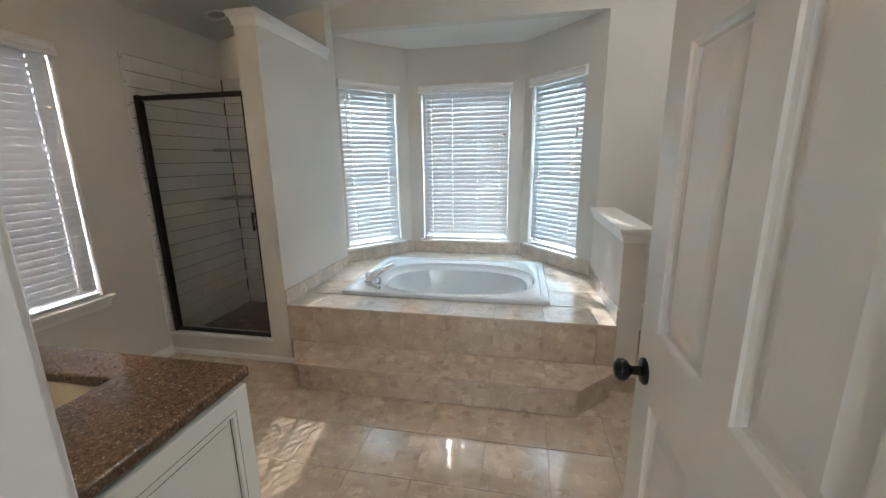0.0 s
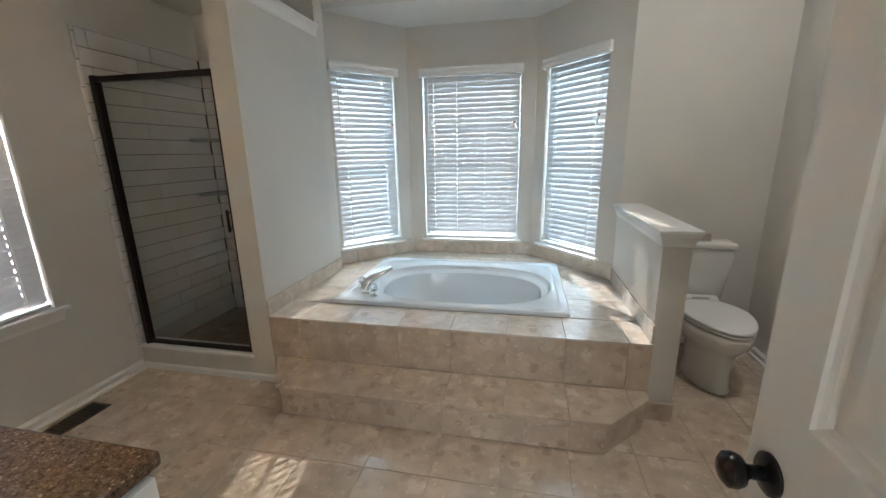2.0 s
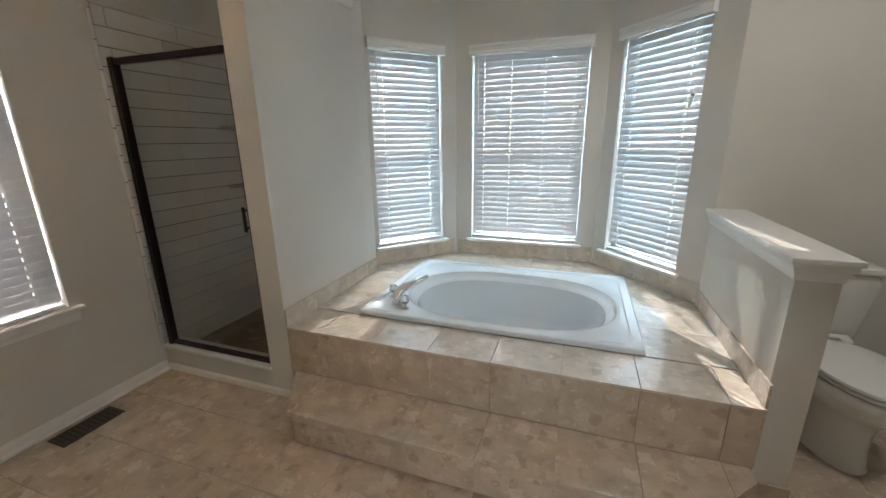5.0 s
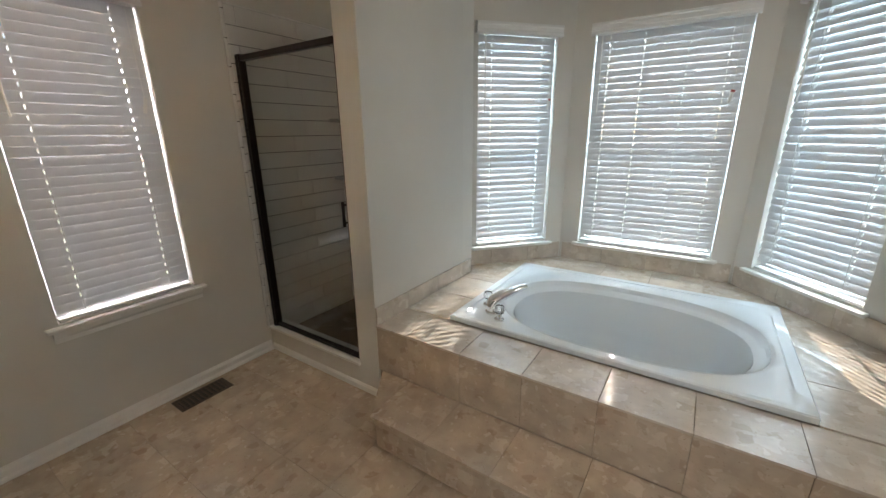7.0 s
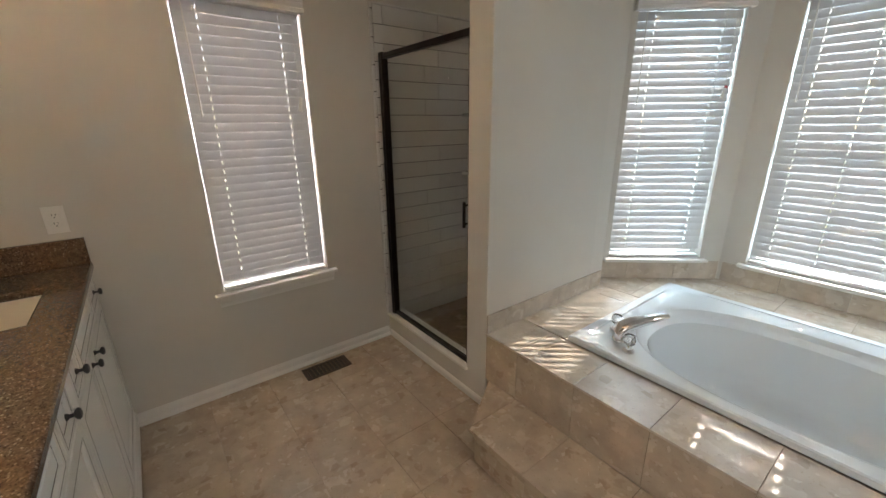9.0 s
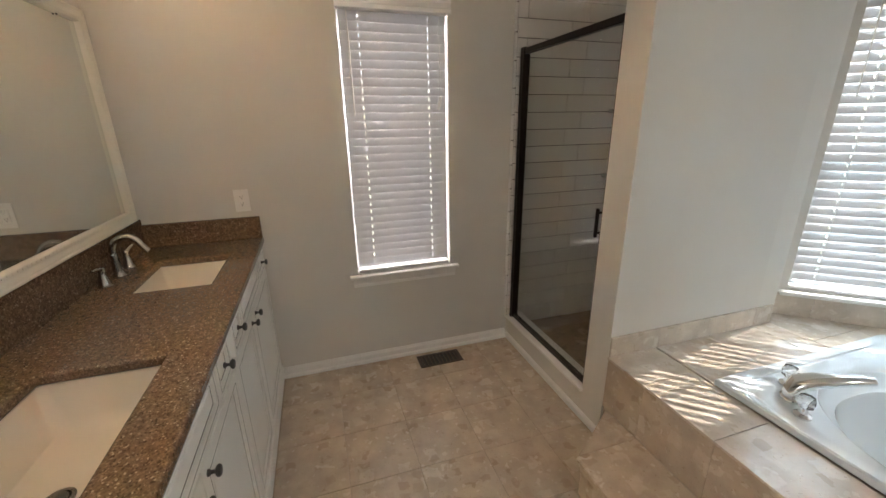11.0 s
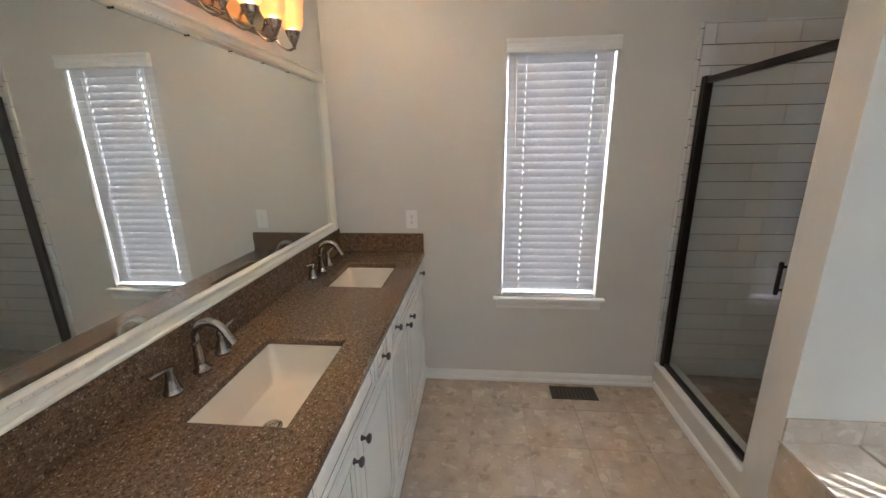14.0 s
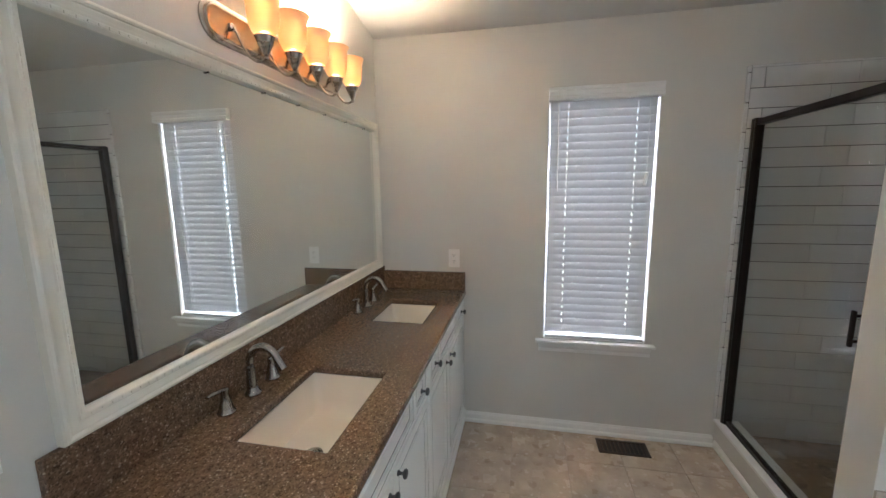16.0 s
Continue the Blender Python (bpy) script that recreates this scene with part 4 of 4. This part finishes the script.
loft(bm, [stadium(0.43, 0.060, 0.001), stadium(0.43, 0.060, 0.006), stadium(0.424, 0.054, 0.010), stadium(0.418, 0.048, 0.011), stadium(0.416, 0.046, 0.016), stadium(0.408, 0.038, 0.019), stadium(0.404, 0.034, 0.018)])
part("back_plate", bm, M_NICKEL, lamp, smooth=True)
def arm_path(xx):
    """A smooth sweep out of the plate, down under the cup and up into it."""
    ctrl = [Vector((xx, 0.020, 0.0)), Vector((xx, 0.050, -0.010)), Vector((xx, 0.042, -0.118)), Vector((xx, 0.118, -0.122)), Vector((xx, 0.130, -0.094))]
    out = []
    for i in range(15):
        row, u = ctrl, i / 14
        while len(row) > 1:
            row = [p.lerp(q, u) for p, q in zip(row, row[1:])]
        out.append(row[0])
    return out


CUP = [(0.002, -0.106), (0.007, -0.102), (0.008, -0.097), (0.005, -0.092), (0.009, -0.088), (0.013, -0.078), (0.0175, -0.072), (0.0165, -0.070), (0.021, -0.062), (0.0245, -0.058), (0.0235, -0.056), (0.028, -0.044), (0.0305, -0.038), (0.029, -0.035)]
TULIP = [(0.027, -0.036), (0.038, -0.022), (0.0455, 0.000), (0.0475, 0.030), (0.0480, 0.055), (0.0515, 0.073), (0.059, 0.086), (0.0565, 0.087), (0.049, 0.073), (0.0455, 0.055), (0.045, 0.030), (0.043, 0.000), (0.0355, -0.020), (0.024, -0.030)]
for k in range(5):
    xx = (k - 2) * 0.158
    am = part("arm", tube(bmesh.new(), arm_path(xx), 0.0048, 10), M_NICKEL, lamp, "curved nickel arm", smooth=True)
    part("rosette", lathe(bmesh.new(), [(0.012, 0.0), (0.012, 0.004), (0.008, 0.008), (0.005, 0.010)], pose(xx, 0.018, 0) @ pose(0, 0, 0, -90, 0, 0), 16), M_NICKEL, am, smooth=True)
    part("socket_cup", lathe(bmesh.new(), CUP, pose(xx, 0.13, 0), 28), M_NICKEL, am, "stepped nickel cup with a small finial", smooth=True)
    part("shade", lathe(bmesh.new(), TULIP, pose(xx, 0.13, 0), 36, False), M_SHADE, am, "lit frosted tulip glass shade", smooth=True)
    part("bulb", lathe(bmesh.new(), [(0.010, -0.03), (0.012, 0.005), (0.022, 0.028), (0.026, 0.044), (0.017, 0.060), (0.003, 0.067)], pose(xx, 0.13, 0), 16), M_BULB, am, "lit bulb", smooth=True)


# Made-up disc on the ceiling for the toilet corner fill, out of view.
cl = thing("added_fill_disc", 1.40, 2.45, ceil_z(1.40) - 0.05, label="unseen round white disc added over the toilet corner fill lamp", category="ceiling light")
part("base", lathe(bmesh.new(), [(0.15, 0.0), (0.15, -0.015), (0.145, -0.018)], None, 40), M_PLASTIC, cl, smooth=True)

# ---- outlet and switch ----
def wall_plate(name, x, y, z, rz, label, switch=False):
    o = thing(name, x, y, z, rz, label, name.replace("_", " "))
    part("plate", cube(bmesh.new(), -0.036, 0.036, -0.006, -0.0005, -0.058, 0.058, 0.002, 2), M_PLASTIC, o)
    if switch:
        part("toggle", cube(bmesh.new(), -0.005, 0.005, -0.016, -0.0061, -0.004, 0.012, 0.001), M_PLASTIC, o)
        return o
    part("socket_face", cube(bmesh.new(), -0.017, 0.017, -0.0078, -0.0062, -0.034, 0.034, 0.003), M_PLASTIC, o)
    for s in (-1, 1):
        bm = bmesh.new()
        for dx in (-0.006, 0.006):
            cube(bm, dx - 0.001, dx + 0.001, -0.0082, -0.0079, s * 0.018, s * 0.018 + 0.008)
        cube(bm, -0.002, 0.002, -0.0082, -0.0079, s * 0.018 - 0.009, s * 0.018 - 0.005)
        part("slots", bm, M_SLOT, o, "dark socket slots")
    return o


wall_plate("wall_outlet", WX, 1.186, 1.112, 90, "white plastic double wall outlet above the side splash")
wall_plate("light_switch", -0.262, MY, 1.12, 180, "white plastic light switch beside the mirror", True)

# ---- doorway and door ----
casing = thing("door_casing", 0, MY, 0, label="white painted door jambs and casing round the doorway", kind="structure")
bm = bmesh.new()
cube(bm, -0.188, -0.126, 0.0005, 0.016, 0.0, 2.12, 0.004)
cube(bm, 0.728, 0.79, 0.0005, 0.016, 0.0, 2.12, 0.004)
cube(bm, -0.125, 0.727, 0.0005, 0.016, 2.056, 2.12, 0.004)
part("casing", bm, M_TRIM, casing)
bm = bmesh.new()
cube(bm, -0.1305, -0.114, -T, -0.0005, 0.0, 2.055)
cube(bm, 0.712, 0.7245, -T, -0.0005, 0.0, 2.055)
cube(bm, -0.114, 0.712, -T, -0.0005, 2.042, 2.0595)
part("jamb", bm, M_TRIM, casing)

DX, DH, DW, DT = 0.677, 2.03, 0.745, 0.035
dr = thing("door_1", DX, MY - 0.003, 0.008, 90, "open white six-panel interior door with a black knob", kind="structure")
# local x runs along the leaf from the hinge, local y points to -x of the room: the seen face
cols = ((0.093, 0.313), (0.413, 0.633))
rows_ = ((0.20, 0.855), (1.035, 1.647), (1.745, 1.920))
holes = [(a, b, c, d_) for a, b in cols for c, d_ in rows_]
m = pose(0, -DT, 0)
leaf = pierced("leaf", DW, DT, 0.0, DH, holes, M_DOOR, dr, m)
for a, b in cols:
    for c, d_ in rows_:
        bm = bmesh.new()
        for s, yb in ((1, 0.0), (-1, -DT)):
            def loop(o, y):
                return [bm.verts.new((x, yb - s * y, z)) for x, z in ((a + o, c + o), (b - o, c + o), (b - o, d_ - o), (a + o, d_ - o))]
            ls = [loop(0.0, 0.0), loop(0.004, 0.005), loop(0.012, 0.009), loop(0.015, 0.0165), loop(0.022, 0.0165), loop(0.052, 0.004), loop(0.056, 0.004)]
            for p, q in zip(ls, ls[1:]):
                for k in range(4):
                    bm.faces.new((p[k], p[(k + 1) % 4], q[(k + 1) % 4], q[k]))
            bm.faces.new(ls[-1])
        part("door_panel", bm, M_DOOR, dr)
for s, y0 in ((1, 0.0), (-1, -DT)):
    mk = Matrix.Translation((DW - 0.062, y0, 0.915)) @ pose(0, 0, 0, -90 * s, 0, 0)
    kb = part("door_handle", lathe(bmesh.new(), [(0.033, 0.0005), (0.033, 0.006), (0.028, 0.010), (0.012, 0.013), (0.011, 0.030), (0.014, 0.036), (0.024, 0.042), (0.028, 0.052), (0.027, 0.062), (0.018, 0.070), (0.004, 0.073)], mk, 32), M_BLACK, dr, "round black door knob", smooth=True)
part("latch_plate", cube(bmesh.new(), DW, DW + 0.0015, -DT / 2 - 0.012, -DT / 2 + 0.012, 0.885, 0.945), M_BLACK, dr)
for z in (0.2, 1.0, 1.8):
    part("hinge", lathe(bmesh.new(), [(0.006, -0.045), (0.006, 0.045)], pose(-0.004, 0.004, z), 10), M_BLACK, dr)


# ---- tiles ----
def tile_mesh(name, w, l, t=0.010, c=0.0008):
    bm = bmesh.new()
    v = []
    for z, o in ((-t, 0), (-c, 0), (0, c)):
        v.append([bm.verts.new((x, y, z)) for x, y in ((o, o), (w - o, o), (w - o, l - o), (o, l - o))])
    for a, b in zip(v, v[1:]):
        for k in range(4):
            bm.faces.new((a[k], a[(k + 1) % 4], b[(k + 1) % 4], b[k]))
    bm.faces.new(v[-1])
    me = bpy.data.meshes.new(name)
    bm.to_mesh(me)
    bm.free()
    return me


TILE_CACHE = {}


def tile(w, l, mat, parent, m, t=0.010, name="tile"):
    """A tile with its corner at m's origin, face towards m's z."""
    if w < 0.012 or l < 0.012:
        return None
    key = (round(w, 3), round(l, 3), mat.name, t)
    if key not in TILE_CACHE:
        me = tile_mesh(name, w, l, t)
        me.materials.append(mat)
        TILE_CACHE[key] = me
    ob = new(name, TILE_CACHE[key])
    ob.parent = parent
    ob.matrix_basis = m
    return ob


def cells(a, b, origin, pitch, joint=0.002):
    """Spans of tiles from a to b on a grid through origin."""
    k = math.floor((a - origin) / pitch + 1e-6)
    out = []
    while origin + k * pitch < b - 1e-6:
        lo, hi = origin + k * pitch + joint / 2, origin + (k + 1) * pitch - joint / 2
        lo, hi = max(lo, a + 0.001), min(hi, b - 0.001)
        if hi - lo > 0.015:
            out.append((lo, hi))
        k += 1
    return out


def poly_tile(poly, z, parent, mat, off, t=0.010, name="tile"):
    bm = prism(bmesh.new(), [(x - off[0], y - off[1]) for x, y in poly], z - t, z)
    return part(name, bm, mat, parent)


for x0, x1 in cells(WX, RX, GX, PITCH):
    for y0, y1 in cells(MY - 0.02, HY, GY, PITCH):
        if x1 < KX0 and y0 > PY:
            continue
        if x0 > PX0 and x1 < KX0 and y1 > PY:
            y1 = PY
        if y1 > PY and x0 < KX0:
            if x0 < PX1:
                y1 = min(y1, PY)
        tile(x1 - x0, y1 - y0, M_TILE, floor, pose(x0, y0, 0))

# deck front riser and top
for x0, x1 in cells(PX1, KX0, -0.096, PITCH):
    tile(x1 - x0, DECK - 0.012 - (STEP + 0.002), M_TILE, deck, pose(x0 - ox, PY + 0.001 - oy, STEP + 0.002, 90, 0, 0))
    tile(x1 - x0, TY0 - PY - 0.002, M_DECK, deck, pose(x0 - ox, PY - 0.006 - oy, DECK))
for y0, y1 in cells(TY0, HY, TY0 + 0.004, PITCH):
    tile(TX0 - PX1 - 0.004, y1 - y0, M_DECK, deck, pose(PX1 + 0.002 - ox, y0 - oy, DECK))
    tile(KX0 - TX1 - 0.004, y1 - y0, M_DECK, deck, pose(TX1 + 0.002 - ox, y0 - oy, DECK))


def clip_bay(x0, x1, y0, y1):
    """Rectangle cut by the two slanting bay walls."""
    poly = [(x0, y0), (x1, y0), (x1, y1), (x0, y1)]
    for (ax, ay), (bx, by) in ((BAY[0], BAY[1]), (BAY[2], BAY[3])):
        nx, ny = by - ay, -(bx - ax)
        out = []
        for i, p in enumerate(poly):
            q = poly[(i + 1) % len(poly)]
            sp, sq = (p[0] - ax) * nx + (p[1] - ay) * ny, (q[0] - ax) * nx + (q[1] - ay) * ny
            if sp >= 0:
                out.append(p)
            if (sp > 0 > sq) or (sp < 0 < sq):
                f = sp / (sp - sq)
                out.append((p[0] + f * (q[0] - p[0]), p[1] + f * (q[1] - p[1])))
        poly = out
        if len(poly) < 3:
            return None
    return poly


for x0, x1 in cells(BAY[0][0], BAY[3][0], -0.096, PITCH):
    for y0, y1 in ((HY + 0.001, TY1 - 0.002), (TY1 + 0.001, 4.355), (4.358, 4.498)):
        a, b = x0, x1
        if y1 < TY1:
            if a < TX0 < b:
                b = TX0 - 0.001
            elif a < TX1 < b:
                a = TX1 + 0.001
            elif TX0 <= a and b <= TX1:
                continue
        p = clip_bay(a, b, y0, y1)
        if p:
            area = abs(sum(p[i][0] * p[(i + 1) % len(p)][1] - p[(i + 1) % len(p)][0] * p[i][1] for i in range(len(p)))) / 2
            if area > 4e-4:
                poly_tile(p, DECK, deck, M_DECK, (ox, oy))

# tile skirt round the deck walls
for y0, y1 in cells(PY, HY, TY0 + 0.004, PITCH):
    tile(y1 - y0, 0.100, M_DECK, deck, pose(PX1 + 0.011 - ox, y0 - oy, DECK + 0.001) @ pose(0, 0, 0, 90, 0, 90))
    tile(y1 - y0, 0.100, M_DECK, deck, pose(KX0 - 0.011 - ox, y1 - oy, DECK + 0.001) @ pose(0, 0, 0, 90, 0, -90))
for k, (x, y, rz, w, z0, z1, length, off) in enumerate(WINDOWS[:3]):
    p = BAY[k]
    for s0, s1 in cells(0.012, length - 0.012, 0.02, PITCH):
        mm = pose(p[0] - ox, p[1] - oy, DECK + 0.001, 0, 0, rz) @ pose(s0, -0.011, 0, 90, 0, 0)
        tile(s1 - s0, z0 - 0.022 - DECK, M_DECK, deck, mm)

# step treads and risers
sx, sy = -0.15, 2.6
tread = [(-1.215, PY), (-1.018, 2.458), (0.717, 2.458), (0.945, 2.690), (0.945, PY)]


def clip_poly(poly, x0, x1):
    for side, xv in ((1, x0), (-1, x1)):
        out = []
        for i, p in enumerate(poly):
            q = poly[(i + 1) % len(poly)]
            sp, sq = side * (p[0] - xv), side * (q[0] - xv)
            if sp >= 0:
                out.append(p)
            if sp * sq < 0:
                f = sp / (sp - sq)
                out.append((p[0] + f * (q[0] - p[0]), p[1] + f * (q[1] - p[1])))
        poly = out
        if len(poly) < 3:
            return None
    return poly


for x0, x1 in cells(-1.225, 0.945, -0.090, PITCH):
    p = clip_poly(tread, x0, x1)
    if p:
        poly_tile(p, STEP, step, M_TILE, (sx, sy), 0.011)
edge = [STEP_POLY[0], STEP_POLY[1], STEP_POLY[2], STEP_POLY[3], STEP_POLY[4]]
for a, b in zip(edge, edge[1:]):
    L = math.hypot(b[0] - a[0], b[1] - a[1])
    rz = math.degrees(math.atan2(b[1] - a[1], b[0] - a[0]))
    org = (-0.090 - a[0]) if abs(rz) < 1 else 0.0
    for s0, s1 in cells(0, L, org, PITCH):
        mm = pose(a[0] - sx, a[1] - sy, 0.001, 0, 0, rz) @ pose(s0, -0.001, 0, 90, 0, 0)
        tile(s1 - s0, STEP - 0.055, M_TILE, step, mm)
        mm = pose(a[0] - sx, a[1] - sy, STEP - 0.052, 0, 0, rz) @ pose(s0, -0.007, 0, 90, 0, 0)
        tile(s1 - s0, 0.039, M_TILE, step, mm)

# shower wall tiles
ROW = 0.1017
top_z = 2.148
shw = thing("wall_tiling", WX, 2.75, 0, label="glossy white subway tiles with dark grout lining the shower", kind="structure")
box("grout_bed", 0.0, 0.006, 0.0, SHY - 2.75, CURB + 0.001, top_z, M_GROUT_D, shw, label="dark grey grout")
box("grout_bed", 0.006, PX0 - WX - 0.006, SHY - 2.75, SHY - 2.75 + 0.011, 0.08, top_z, M_GROUT_D, shw, label="dark grey grout")
box("grout_bed", PX0 - WX - 0.006, PX0 - WX - 0.0005, 0.12, SHY - 2.75, 0.08, top_z, M_GROUT_D, shw, label="dark grey grout")
nrow = int((top_z - 0.09) / ROW) + 1
for r in range(nrow):
    z1 = top_z - r * ROW
    z0 = max(z1 - ROW + 0.004, 0.088)
    if z1 - z0 < 0.02:
        continue
    o = (0.0, 0.135)[r % 2]
    zlow = max(z0, CURB + 0.002)
    for y0, y1 in cells(0.012, SHY - 2.75 - 0.008, 0.075 + o * 2.2 - 0.41, 0.41, 0.0045):
        za = zlow if y0 < 0.11 else z0
        if z1 - za > 0.02:
            tile(y1 - y0, z1 - za, M_WTILE, shw, pose(0.013, y0, za) @ pose(0, 0, 0, 90, 0, 90), 0.007)
    for x0, x1 in cells(0.014, PX0 - WX - 0.014, 0.06 + o, 0.41, 0.0045):
        tile(x1 - x0, z1 - z0, M_WTILE, shw, pose(x0, SHY - 2.75 - 0.007, z0) @ pose(0, 0, 0, 90, 0, 0), 0.007)
    for y0, y1 in cells(0.125, SHY - 2.75 - 0.008, 0.0 + o, 0.41, 0.0045):
        tile(y1 - y0, z1 - z0, M_WTILE, shw, pose(PX0 - WX - 0.013, y1, z0) @ pose(0, 0, 0, 90, 0, -90), 0.007)
# pencil edge trim pieces
z = CURB + 0.002
while z < top_z:
    zz = min(z + 0.148, top_z + 0.012)
    box("edge_trim", 0.0, 0.016, -0.010, 0.009, z, zz - 0.002, M_WTILE, shw, 0.003)
    z += 0.15
y = 0.0095
while y < SHY - 2.75 - 0.02:
    box("edge_trim", 0.0, 0.016, y, min(y + 0.298, SHY - 2.75 - 0.01), top_z + 0.002, top_z + 0.014, M_WTILE, shw, 0.003)
    y += 0.30
x = 0.018
while x < PX0 - WX - 0.03:
    box("edge_trim", x, min(x + 0.298, PX0 - WX - 0.014), SHY - 2.75 - 0.010, SHY - 2.75 + 0.011, top_z + 0.002, top_z + 0.014, M_WTILE, shw, 0.003)
    x += 0.30
